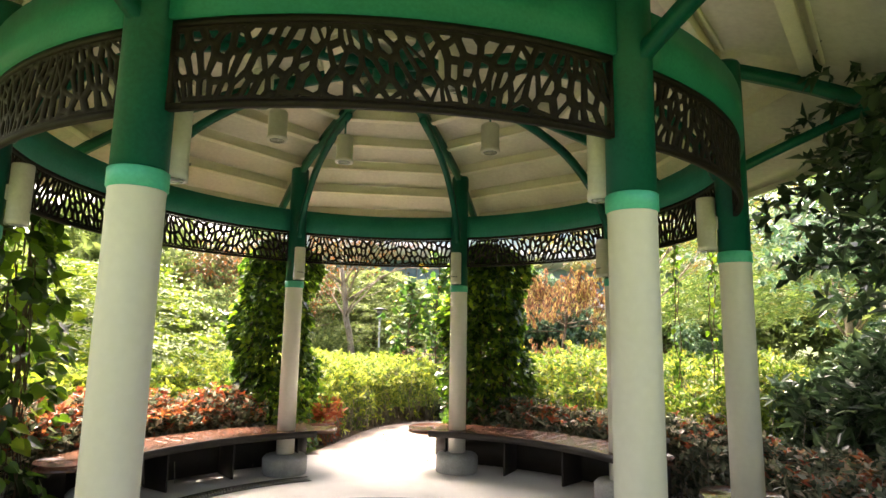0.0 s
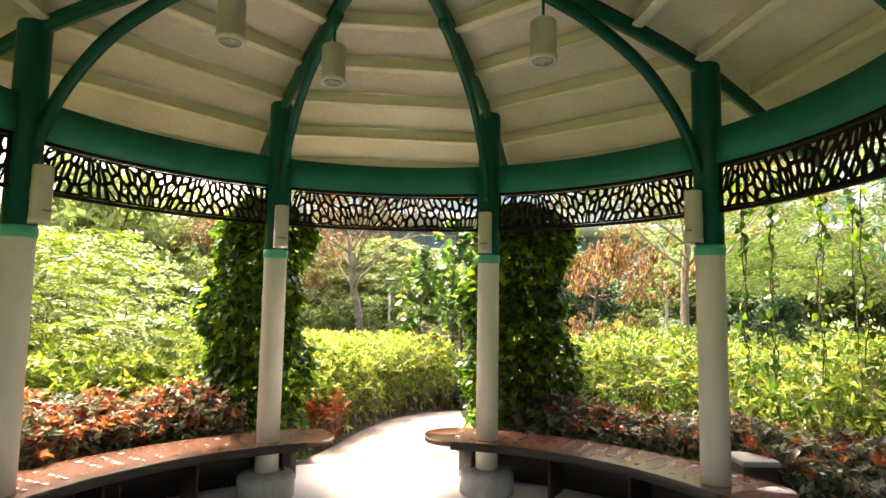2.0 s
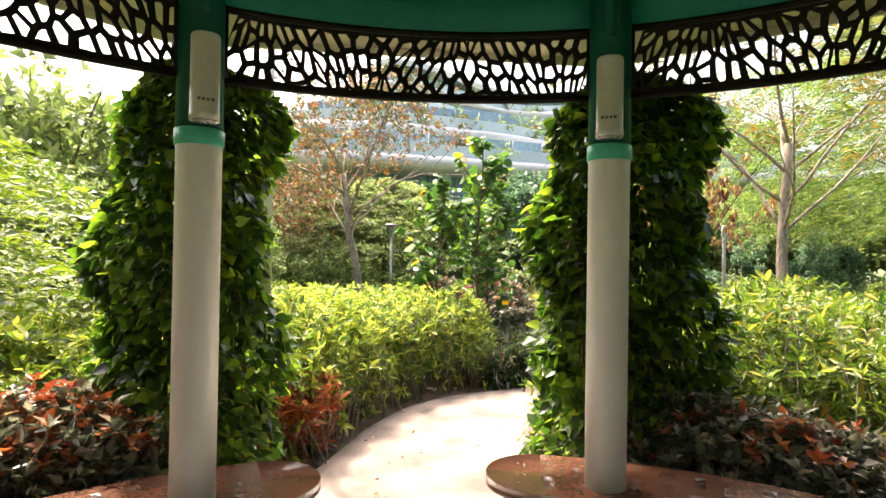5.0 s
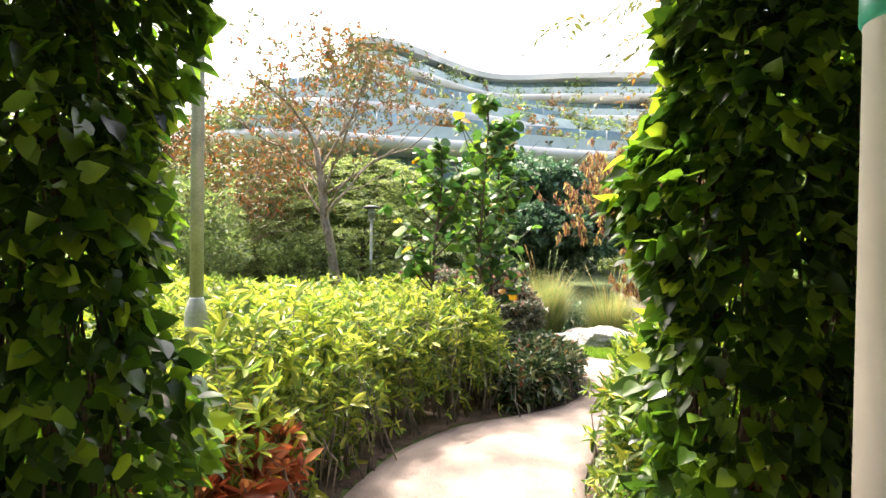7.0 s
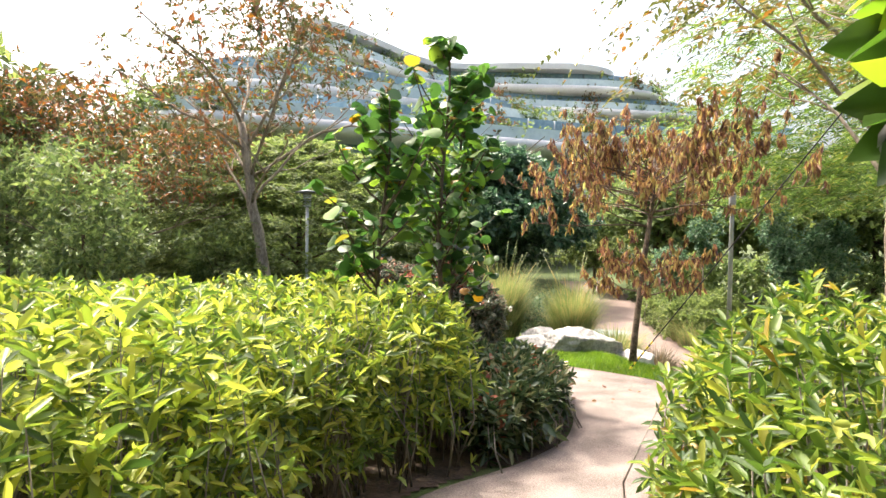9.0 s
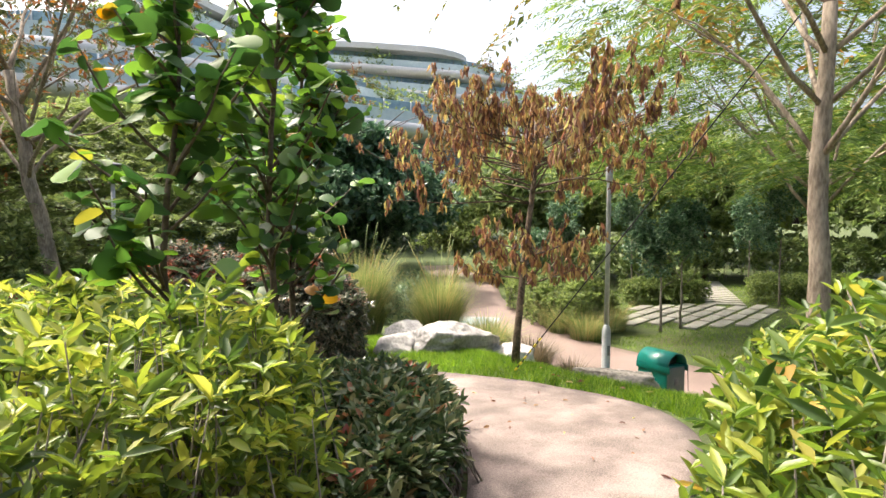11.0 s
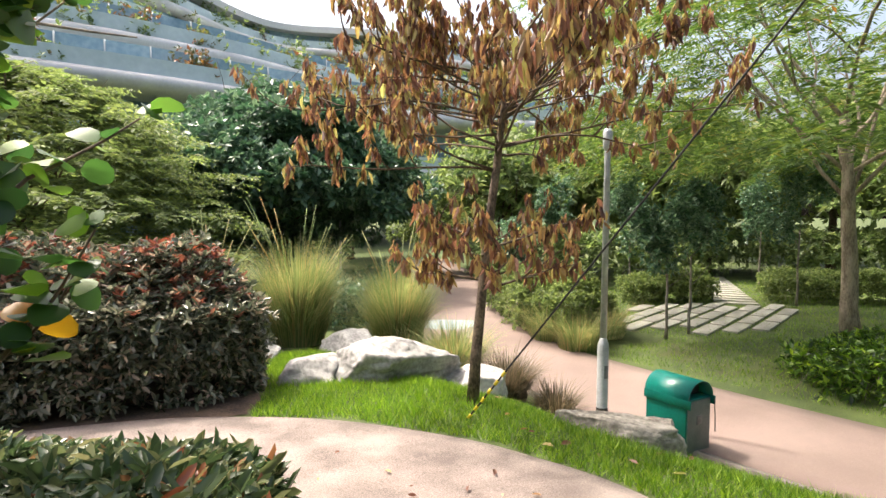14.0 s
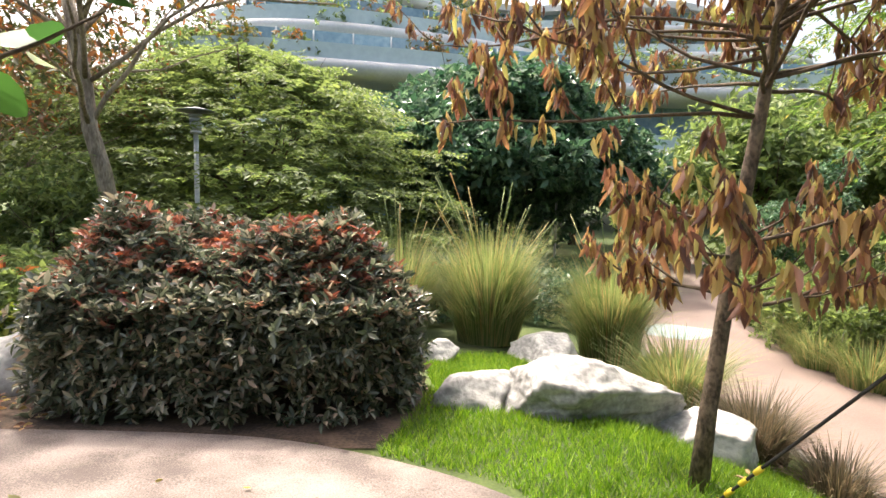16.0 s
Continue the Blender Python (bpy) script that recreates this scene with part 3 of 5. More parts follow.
def lattice(width, height, thick, rows, seed):
    """A cut-out screen: a web of wandering bars between leaf-shaped openings, in its own plane."""
    r = random.Random(seed)
    dx, dz = width / round(width / 0.052), height / rows
    pts = []
    for j in range(-1, rows + 1):
        for i in range(-2, int(width / dx) + 2):
            pts.append(((i + 0.5 * (j % 2) + r.uniform(-0.48, 0.48)) * dx, (j + 0.5 + r.uniform(-0.46, 0.46)) * dz))
    V, Q = [], []
    for k, (x, z) in enumerate(pts):
        cell = [(x - 0.2, z - 0.2), (x + 0.2, z - 0.2), (x + 0.2, z + 0.2), (x - 0.2, z + 0.2)]
        for m, (u, w) in enumerate(pts):
            if m != k and abs(u - x) < 0.2 and abs(w - z) < 0.3:
                cell = clip(cell, (x + u) / 2, (z + w) / 2, u - x, (w - z) * 0.35)
        for line in ((0, 0, -1, 0), (width, 0, 1, 0), (0, 0.008, 0, -1), (0, height - 0.008, 0, 1)):
            cell = clip(cell, *line) if cell else cell
        if len(cell) < 3:
            continue
        c = np.array(cell)
        mid = c.mean(0)
        n = len(c)
        hole = mid + (c - mid) * np.clip(1 - 0.026 / np.maximum(np.ptp(c, axis=0), 1e-4), 0.2, 0.86)
        mids = (hole + np.roll(hole, -1, 0)) / 2
        hole = 0.72 * hole + 0.28 * (np.roll(mids, 1, 0) + mids) / 2
        b = len(V)
        for y in (-thick / 2, thick / 2):
            V += [(p[0], y, p[1]) for p in c] + [(p[0], y, p[1]) for p in hole]
        for i in range(n):
            j = (i + 1) % n
            Q += [(b + i, b + j, b + n + j, b + n + i), (b + 2 * n + i, b + 3 * n + i, b + 3 * n + j, b + 2 * n + j), (b + n + i, b + n + j, b + 3 * n + j, b + 3 * n + i)]
    return np.array(V), np.array(Q)


def bent_lattice(seed):
    a0 = radians(20.25)
    width = 2 * a0 * H_RING
    V, Q = lattice(width, 0.31, 0.012, 3, seed)
    V[:, 0] = np.clip(V[:, 0] + 0.42 * (V[:, 2] - 0.155) * np.sin(V[:, 0] * 6.5 + seed), 0, width)
    a = V[:, 0] / H_RING - a0
    r = H_RING + V[:, 1]
    bars = [arc_bar(H_RING - 0.014, H_RING + 0.014, z0, z1, -a0, a0, 16) for z0, z1 in ((2.335, 2.36), (2.664, 2.689))]
    bars += [arc_bar(H_RING - 0.014, H_RING + 0.014, 2.36, 2.664, s * a0 - 0.006, s * a0 + 0.006, 2) for s in (-1, 1)]
    return join([(np.stack([r * np.sin(a), r * np.cos(a), V[:, 2] + 2.357], 1), [Q]), *bars])


screens = [make("lattice_screen", *bent_lattice(s), LATTICE) for s in (1, 2)]
for o in (band, upper, foot):
    o.parent = shaft
for o in battens:
    o.parent = panel
for k, a in enumerate(SPOTS):
    spot, bay = about(a) @ Matrix.Translation((0, RING, 0)), about(a + 22.5)
    if k == 0:
        for o, m in ((shaft, spot), (rafter, about(a)), (brace_in, about(a)), (brace_out, about(a)), (ring_beam, bay), (panel, bay), (fascia, bay)):
            o.parent, o.matrix_basis = pavilion, m
    else:
        post = again(shaft, "column", spot, pavilion)
        for o in (band, upper, foot):
            again(o, o.name, Matrix.Identity(4), post)
        for o in (rafter, brace_in, brace_out):
            again(o, o.name, about(a), pavilion)
        for o in (ring_beam, fascia):
            again(o, o.name, bay, pavilion)
        board = again(panel, "roof_panel", bay, pavilion)
        for o in battens:
            again(o, o.name.split(".")[0], Matrix.Identity(4), board)
    if k < 2:
        screens[k].parent, screens[k].matrix_basis = pavilion, bay
    else:
        again(screens[k % 2], "lattice_screen", bay, pavilion)


# ---- lamps of the pavilion ----
def wall_lamp():
    e = thing("wall_lamp", "off-white cylindrical wall lamp on a green pavilion column", "wall lamp", group="pavilion wall lamps")
    make("lamp_body", *lathe([(0.05, 2.125), (0.062, 2.12), (0.062, 2.15), (0.06, 2.155), (0.06, 2.475), (0.056, 2.485)], 24), LAMP_WHITE, e, smooth=False)
    make("lamp_glass", *lathe([(0.0, 2.116), (0.044, 2.116), (0.047, 2.122)], 20), LAMP_GLASS, e)
    make("bracket", *block(0.05, 0.12, 0.09, 0.008, (0, 0.09, 2.31)), LAMP_WHITE, e)
    for j, w in enumerate((0.012, 0.012, 0.01, 0.014)):
        make("print_mark", *block(w, 0.003, 0.012, 0, (-0.03 + 0.018 * j, -0.061, 2.2)), STEEL_DARK, e)
    return e


def pendant():
    e = thing("pendant_lamp", "off-white cylindrical pendant lamp hanging from a green rafter", "pendant lamp", group="pavilion pendant lamps")
    make("lamp_body", *lathe([(0.07, 0.005), (0.086, 0.0), (0.088, 0.03), (0.08, 0.035), (0.08, 0.25), (0.07, 0.262), (0.02, 0.265)], 28), LAMP_WHITE, e)
    make("lamp_glass", *lathe([(0.0, -0.004), (0.058, -0.004), (0.062, 0.004)], 20), LAMP_GLASS, e)
    make("rod", *tube([(0, 0, 0.26), (0, 0, 0.36), (0, 0, 0.46)], 0.009, 8), GREEN_DARK, e)
    return e


PAV = Matrix.Translation((CX, CY, 0)) @ about(TURNED)
first = None
for a in SPOTS:
    m = PAV @ about(a) @ Matrix.Translation((0, RING - 0.165, 0))
    if first is None:
        first = wall_lamp()
        first.matrix_basis = m
    else:
        copy_thing(first, m)
first = None
for a in (-22.5, 67.5, -67.5, 157.5, -112.5):
    z = roof_z(1.0) - 0.14 - 0.46
    m = PAV @ about(a) @ Matrix.Translation((0, 1.0, z))
    if first is None:
        first = pendant()
        first.matrix_basis = m
    else:
        copy_thing(first, m)


# ---- benches ----
def bench(a0, a1, seed, at_group="pavilion benches"):
    """A curved slab with slots cut in it and round ends; a dark strip stands for the shade below."""
    r = random.Random(seed)
    e = thing("bench", "curved red-brown perforated bench built round the pavilion columns", "bench", (CX, CY, 0), at_group)
    e.rotation_euler = (0, 0, radians(-TURNED))
    r0, r1, z0, z1 = 2.31, 2.87, 0.415, 0.465
    mid, half = (r0 + r1) / 2, (r1 - r0) / 2
    n, rows = int(radians(a1 - a0) * mid / 0.07), 7
    aa = np.radians(np.linspace(a0, a1, n + 1))
    pieces = []
    for i in range(n):
        for j in range(rows):
            c = [(aa[i + (k in (1, 2))], r0 + (r1 - r0) * (j + (k > 1)) / rows) for k in range(4)]
            holed = i % 2 == 0 and r.random() < 0.72 and 0 < j < rows - 1
            pts = list(c)
            if holed:
                ma, mr = (c[0][0] + c[2][0]) / 2 + r.uniform(-0.004, 0.004), (c[0][1] + c[2][1]) / 2
                lean = r.uniform(-0.006, 0.006)
                pts += [(ma - 0.0042 - lean, mr - 0.026), (ma + 0.003 - lean, mr - 0.022), (ma + 0.006 + lean, mr + 0.028), (ma - 0.003 + lean, mr + 0.02)]
            P = [(q * math.sin(p), q * math.cos(p)) for p, q in pts]
            V = [(*p, z1) for p in P] + [(*p, z0) for p in P]
            if holed:
                Q = []
                for k in range(4):
                    l = (k + 1) % 4
                    Q += [(k, l, 4 + l, 4 + k), (8 + k, 12 + k, 12 + l, 8 + l), (4 + k, 4 + l, 12 + l, 12 + k)]
            else:
                Q = [(0, 1, 2, 3), (4, 7, 6, 5)]
            pieces.append((V, [np.array(Q)]))
    for rr in (r0, r1):
        a = aa
        V = np.concatenate([np.stack([rr * np.sin(a), rr * np.cos(a), np.full(n + 1, z)], 1) for z in (z0, z1)])
        i = np.arange(n)
        pieces.append((V, [np.stack([i, i + 1, n + 2 + i, n + 1 + i], 1)]))
    for end, s in ((a0, -1), (a1, 1)):
        q = radians(end)
        t = np.linspace(0, np.pi, 15)
        c = np.array([mid * math.sin(q), mid * math.cos(q)])
        out, tan = np.array([math.sin(q), math.cos(q)]), np.array([math.cos(q), -math.sin(q)]) * s
        rim = c + np.outer(np.cos(t) * half, out) + np.outer(np.sin(t) * half, tan)
        V = np.concatenate([np.c_[rim, np.full(15, z1)], np.c_[rim, np.full(15, z0)]])
        i = np.arange(14)
        pieces.append((V, [np.stack([i, i + 1, 16 + i, 15 + i], 1), np.arange(15)[None], np.arange(15, 30)[::-1][None]]))
        for _ in range(7):
            u, w = r.uniform(-0.19, 0.19), r.uniform(0.03, 0.17)
            p = c + out * u + tan * w
            pieces.append(block(0.012, 0.035, 0.002, 0, (p[0], p[1], z1 + 0.0)))
    make("seat", *join(pieces), BENCH, e)
    # added dark strip for the shade and planting under the seat, no real base
    make("base", *arc_bar(2.88, 2.93, 0.01, 0.38, radians(a0), radians(a1), 40), BENCH_DARK, e)
    for q in np.linspace(a0 + 4, a1 - 4, 4):
        plate = make("support", *block(0.02, 0.36, 0.385, 0.004, (0, 2.64, 0.205)), BENCH_DARK, e)
        plate.matrix_basis = about(q)
    # added dark sheet just below the seat top: the slots' shade as colour
    make("slot_shade", *arc_bar(2.33, 2.85, 0.398, 0.4632, radians(a0), radians(a1), 50), BENCH_DARK, e)
    make("edge_rail", *arc_bar(2.294, 2.309, 0.395, 0.463, radians(a0), radians(a1), 50), BENCH_DARK, e)
    return e


bench(15.5, 72, 3)
bench(-72, -15.5, 4)
bench(103, 140, 5)
bench(-140, -103, 6)
grate = thing("drain_grating", "curved dark drain grating set in the floor", "grating", (CX, CY, 0), kind="structure")
grate.rotation_euler = (0, 0, radians(-TURNED))
for s, (q0, q1) in enumerate(((2.02, 2.035), (2.2, 2.215))):
    make("edge_bar", *arc_bar(q0, q1, -0.02, 0.012, radians(-74), radians(-18), 40), BENCH_DARK, grate)
make("trough", *arc_bar(2.035, 2.2, -0.02, 0.0075, radians(-74), radians(-18), 40), CONCRETE, grate)
bars = []
for k in range(62):
    for d in (-2.2, 2.2):
        q = [radians(-73 + 0.88 * k + d * f) for f in (-0.5, 0.5)]
        bars.append(tube([(2.035 * math.sin(q[0]), 2.035 * math.cos(q[0]), 0.008), (2.118 * math.sin(sum(q) / 2), 2.118 * math.cos(sum(q) / 2), 0.008), (2.2 * math.sin(q[1]), 2.2 * math.cos(q[1]), 0.008)], 0.0035, 4))
tagged(make("mesh_bars", *join(bars), BENCH_DARK, grate), kind="stuff")
e = thing("stone_block", "grey stone block with a pale top beside the bench", "stone block", (2.13, 6.08, 0))
make("block_body", *block(0.26, 0.28, 0.52, 0.02, (0, 0, 0.26)), BENCH_DARK, e)
make("block_cap", *block(0.28, 0.3, 0.045, 0.012, (0, 0, 0.54)), PEDESTAL, e)


# ---- plants ----
def hedge(name, label, category, poly, height, leaf, n, size, per=7, tips=None, tip_share=0.0, seed=0.0, kind="", stems=True, wide=0.36, low=0.05, group="", lite=False, dome=0.35, sides=4, rough=0.14, stem_share=0.22):
    """A bed of shrubs: whorls of leaves over the top and down the sides, stems below."""
    e = thing(name, label, category, group=group, kind=kind)
    xy, d = scatter(poly, n)
    top = ground(xy[:, 0], xy[:, 1]) + height * (1.07 - dome + (dome - 0.07) * smooth(d / max(0.35, dome * 1.3))) * (1 + 0.16 * wave(xy[:, 0], xy[:, 1], 1.0, seed)) * rng.uniform(1.03 - rough, 1.03 + rough * 0.5, len(xy))
    C = np.c_[xy, top]
    A = np.c_[rng.normal(0, 0.35, (len(xy), 2)), np.ones(len(xy))]
    near = d < 0.3
    P, S = [C], [A]
    # sides: those near the rim again at lower heights
    for _ in range(3 if lite else sides):
        q = C[near].copy()
        if not len(q):
            break
        base = ground(q[:, 0], q[:, 1])
        q[:, 2] = base + (q[:, 2] - base) * rng.uniform(low, 0.92, len(q))
        q[:, :2] += rng.normal(0, 0.06, (len(q), 2))
        keep = rng.random(len(q)) < 0.35 + 0.6 * (q[:, 2] - base) / height
        q = q[keep]
        P.append(q)
        mid = np.mean(poly, 0)
        S.append(np.c_[unit(q[:, :2] - mid) + rng.normal(0, 0.5, (len(q), 2)), rng.uniform(0.1, 0.9, len(q))])
    # inner leaves, to close the view
    q = C[rng.random(len(C)) < 0.6].copy()
    base = ground(q[:, 0], q[:, 1])
    q[:, 2] = base + (q[:, 2] - base) * rng.uniform(0.35, 0.9, len(q))
    P.append(q)
    S.append(rng.normal(size=(len(q), 3)) + np.array([0, 0, 0.6]))
    P, S = np.concatenate(P), np.concatenate(S)
    if tips is not None:
        share = rng.random(len(P)) < tip_share * smooth((P[:, 2] - ground(P[:, 0], P[:, 1])) / height * 2 - 0.9)
        if share.any():
            make("tip_leaves", *rosettes(P[share], S[share], per, size * 0.9, size * wide, lite=lite), tips, e, "reddish young leaves")
        P, S = P[~share], S[~share]
    tagged(make("foliage", *rosettes(P, S, per, size, size * wide, lite=lite), leaf, e), kind="stuff")
    if stems:
        pick = rng.choice(len(C), min(len(C), max(60, int(n * stem_share))), replace=False)
        bars = []
        for k in pick:
            x, y, z = C[k]
            g = float(ground(x, y))
            x0, y0 = x + rng.normal(0, 0.11), y + rng.normal(0, 0.11)
            b = rng.normal(0, 0.06, 2)
            bars.append(tube([(x0, y0, g - 0.03), (x0 * 0.6 + x * 0.4 + b[0], y0 * 0.6 + y * 0.4 + b[1], g + (z - g) * 0.45), (x, y, z - 0.02)], (0.0065, 0.005, 0.0025), 4))
        tagged(make("stem_tangle", *join(bars), BARK_GREY, e), kind="stuff")
    return e


def limb(start, way, length, radius, bend=0.25, n=7, rise=0.0, r=rng):
    """A wandering tapering limb; returns its points and radii."""
    way = np.array(way, float) / np.linalg.norm(way)
    pts, p = [np.array(start, float)], np.array(start, float)
    for _ in range(n - 1):
        way = way + r.normal(0, bend, 3) * 0.35 + np.array([0, 0, rise])
        way /= np.linalg.norm(way)
        p = p + way * length / (n - 1)
        pts.append(p)
    return np.array(pts), np.linspace(radius, radius * 0.35, n)


def crown(e, centre, radii, n, leaf, size, per=6, wide=0.4, flat=0.5, shell=0.45, seed=1.0, name="crown", up_bias=0.6, lumps=9, hang=0.0, lite=False):
    """A crown of leaf whorls set in uneven lumps, with gaps."""
    r = np.random.default_rng(int(seed * 100))
    L = unit(r.normal(size=(lumps, 3))) * r.uniform(0.35, 0.8, (lumps, 1))
    L[:, 2] = L[:, 2] * 0.8
    own = r.integers(0, lumps, n)
    off = unit(r.normal(size=(n, 3))) * (r.uniform(0, 1, (n, 1)) ** shell) * r.uniform(0.3, 0.58, lumps)[own][:, None]
    off[:, 2] *= flat + 0.3
    Q = L[own] + off
    C = Q * np.array(radii) + np.array(centre)
    A = unit(off) * 0.9 + np.array([0, 0, up_bias]) + r.normal(0, 0.35, (n, 3))
    if hang:
        A[:, 2] -= hang
    return make(name, *rosettes(C, A, per, size, size * wide, lite=lite), leaf, e)


def sprays(C, D, length, pairs, L, W, r, droop=0.22):
    """Flat feathery sprays: leaflets in pairs along twigs that arch over."""
    n = len(C)
    D = unit(D)
    side = unit(np.cross(D, np.array([0, 0, 1.0])) + r.normal(0, 0.12, (n, 3)))
    up = np.cross(side, D)
    t = np.linspace(0.1, 1, pairs)
    along = length[:, None] * t[None]
    P = C[:, None] + D[:, None] * along[..., None]
    P[..., 2] -= droop * along * t[None]
    way = np.stack([D[:, None] * 0.55 + side[:, None] * s for s in (-1, 1)], 2) + r.normal(0, 0.16, (n, pairs, 2, 3))
    way = np.broadcast_to(way, (n, pairs, 2, 3)).copy()
    way[..., 2] -= 0.18
    P = np.broadcast_to(P[:, :, None], (n, pairs, 2, 3)).reshape(-1, 3)
    size = (np.interp(t, [0, 0.35, 1], [0.6, 1.0, 0.55])[None, :, None] * r.uniform(0.75, 1.2, (n, pairs, 2))).ravel()
    ups = np.repeat(up, pairs * 2, 0) * 1.6
    return leaf_arrays(P, way.reshape(-1, 3), L * size, W * size, 0.12, 0.12, up=ups, lite=True)


def spray_crown(e, base, profile, n, leaf, length, pairs, L, W, seed, tiers=14, inner=0.35, lift=0.12, droop=0.25, gap=0.0):
    """A tiered crown: profile gives (height, radius) pairs; the sprays lie flat in uneven tiers."""
    r = np.random.default_rng(int(seed * 131))
    z0, z1 = profile[0][0], profile[-1][0]
    tier = r.uniform(0, tiers, n)
    u = (np.floor(tier) + 0.5 + r.normal(0, 0.16, n)) / tiers
    z = z0 + (z1 - z0) * np.clip(u, 0, 1)
    a = r.uniform(0, 6.283, n)
    R = np.interp(z, [p[0] for p in profile], [p[1] for p in profile])
    rim = R * (1 + 0.13 * np.sin(a * 3 + np.floor(tier) * 1.9) + 0.1 * np.sin(a * 7 + np.floor(tier) * 2.7))
    q = rim * r.uniform(inner, 1, n) ** 0.5
    keep = np.sin(a * 4 + np.floor(tier) * 2.3) + np.sin(a * 9 - np.floor(tier)) > gap * 4 - 2.2
    C = np.c_[np.cos(a) * q + base[0], np.sin(a) * q + base[1], z + base[2] + 0.18 * (1 - q / np.maximum(rim, 0.1))][keep]
    b = a + r.normal(0, 0.5, n)
    D = np.c_[np.cos(b), np.sin(b), lift + r.normal(0, 0.16, n)][keep]
    return make("crown", *sprays(C, D, length * r.uniform(0.6, 1.15, len(C)), pairs, L, W, r, droop), leaf, e)


def dense_crown(e, centre, radii, n, leaf, size, per, wide, seed, bumps=60):
    """A close rounded crown: leaf whorls over many small bosses, darker gaps between them."""
    r = np.random.default_rng(int(seed * 100))
    B = unit(r.normal(size=(bumps, 3)))
    B[:, 2] = np.abs(B[:, 2]) * 1.1 - 0.35
    B = B * r.uniform(0.74, 0.95, (bumps, 1))
    own = r.integers(0, bumps, n)
    off = unit(r.normal(size=(n, 3))) * r.uniform(0.1, 0.27, bumps)[own][:, None] * r.uniform(0.55, 1, (n, 1))
    Q = B[own] + off
    k = int(n * 0.25)
    Q[:k] = unit(r.normal(size=(k, 3))) * r.uniform(0.5, 0.86, (k, 1))
    A = unit(off) * 0.8 + unit(Q) * 0.6 + np.array([0, 0, 0.35]) + r.normal(0, 0.25, (n, 3))
    return make("crown", *rosettes(Q * np.array(radii) + np.array(centre), A, per, size, size * wide, lite=True), leaf, e)


def tree(name, label, at, height, radius, leaf, bark, n, size, trunk=0.12, crown_at=0.62, crown_tall=0.42, limbs=6, lean=(0, 0), per=6, wide=0.4, flat=0.5, seed=1.0, lumps=10, kind="", group="", shell=0.45, lite=True, spray=None, dense=0):
    """A tree with a tapered trunk, limbs reaching into the crown, and leaves."""
    r = np.random.default_rng(int(seed * 977))
    z0 = float(ground(at[0], at[1]))
    e = thing(name, label, "tree", (at[0], at[1], z0), group, kind)
    topz = height * crown_at
    steps = np.linspace(0, 1, 9)
    P = np.c_[lean[0] * steps + r.normal(0, 0.02, 9) * height * 0.12, lean[1] * steps + r.normal(0, 0.02, 9) * height * 0.12, topz * steps - 0.05]
    P[0, :2] = 0
    flare = trunk * np.interp(steps, [0, 0.06, 0.2, 1], [1.35, 1.08, 1.0, 0.62])
    make("trunk", *tube(P, flare, 12), bark, e, smooth=True)
    for k in range(limbs):
        a = 6.283 * k / limbs + r.uniform(-0.4, 0.4)
        s = P[min(8, 5 + k % 4)]
        pts, rad = limb(s, (math.cos(a), math.sin(a), r.uniform(0.5, 1.4)), radius * r.uniform(0.65, 1.0), trunk * 0.3, 0.35, 7, 0.02, r)
        bars = [tube(pts, rad, 6)]
        for _ in range(2):
            q = pts[r.integers(2, 5)]
            p2, r2 = limb(q, (math.cos(a + r.uniform(-1, 1)), math.sin(a + r.uniform(-1, 1)), r.uniform(0.2, 1.1)), radius * 0.5, trunk * 0.13, 0.4, 5, 0.02, r)
            bars.append(tube(p2, r2, 5))
        make("limb", *join(bars), bark, e, smooth=True)
    if spray:
        spray_crown(e, (lean[0], lean[1], 0), leaf=leaf, n=n, seed=seed, **spray)
        return e
    if dense:
        dense_crown(e, (lean[0], lean[1], height * (1 - crown_tall / 2)), (radius, radius, height * crown_tall * 0.5), n, leaf, size, per, wide, seed, dense)
        return e
    crown(e, (lean[0], lean[1], height * (1 - crown_tall / 2)), (radius, radius, height * crown_tall * 0.62), n, leaf, size, per, wide, flat, shell, seed=seed, lumps=lumps, lite=lite)
    return e


# main hedge inside the bend of the path, and its low dark end
HEDGE_A = [(-1.62, 8.3), (-1.4, 9.3), (-1.08, 10.15), (-0.55, 10.8), (-0.1, 11.1), (0.02, 11.6), (0.08, 12.3), (-0.1, 13.1), (-0.7, 13.6), (-2.5, 13.6), (-4.5, 12.5), (-4.8, 10.0), (-3.4, 8.6)]
HEDGE_B = [(0.0, 11.15), (0.35, 11.35), (0.65, 11.7), (0.9, 12.2), (1.1, 12.9), (1.18, 13.4), (0.85, 13.82), (0.35, 14.02), (-0.4, 14.15), (-1.6, 14.15), (-2.2, 13.7), (-0.7, 13.6), (-0.05, 13.1), (0.12, 12.3), (0.06, 11.6)]
RED_PATCH = [(-2.0, 8.35), (-1.65, 8.3), (-1.5, 8.75), (-1.6, 9.15), (-1.95, 9.1)]
hedge("hedge", "yellow-green leafy hedge beside the curving path", "hedge", HEDGE_A, 0.98, HEDGE_LEAF, 5000, 0.1, 7, seed=0.3, sides=2, rough=0.34, stem_share=0.34, wide=0.29)
hedge("low_hedge", "low dark green hedge with bronze tips beside the path", "hedge", HEDGE_B, 0.5, HEDGE_LOW, 2600, 0.1, 7, RED_LEAF, 0.015, seed=1.1, dome=0.3)
hedge("red_leaved_shrub", "small shrub with bright orange-red leaves by the hedge", "shrub", RED_PATCH, 0.7, RED_LEAF, 110, 0.12, 6, RED_LEAF, 0.95, seed=0.1)
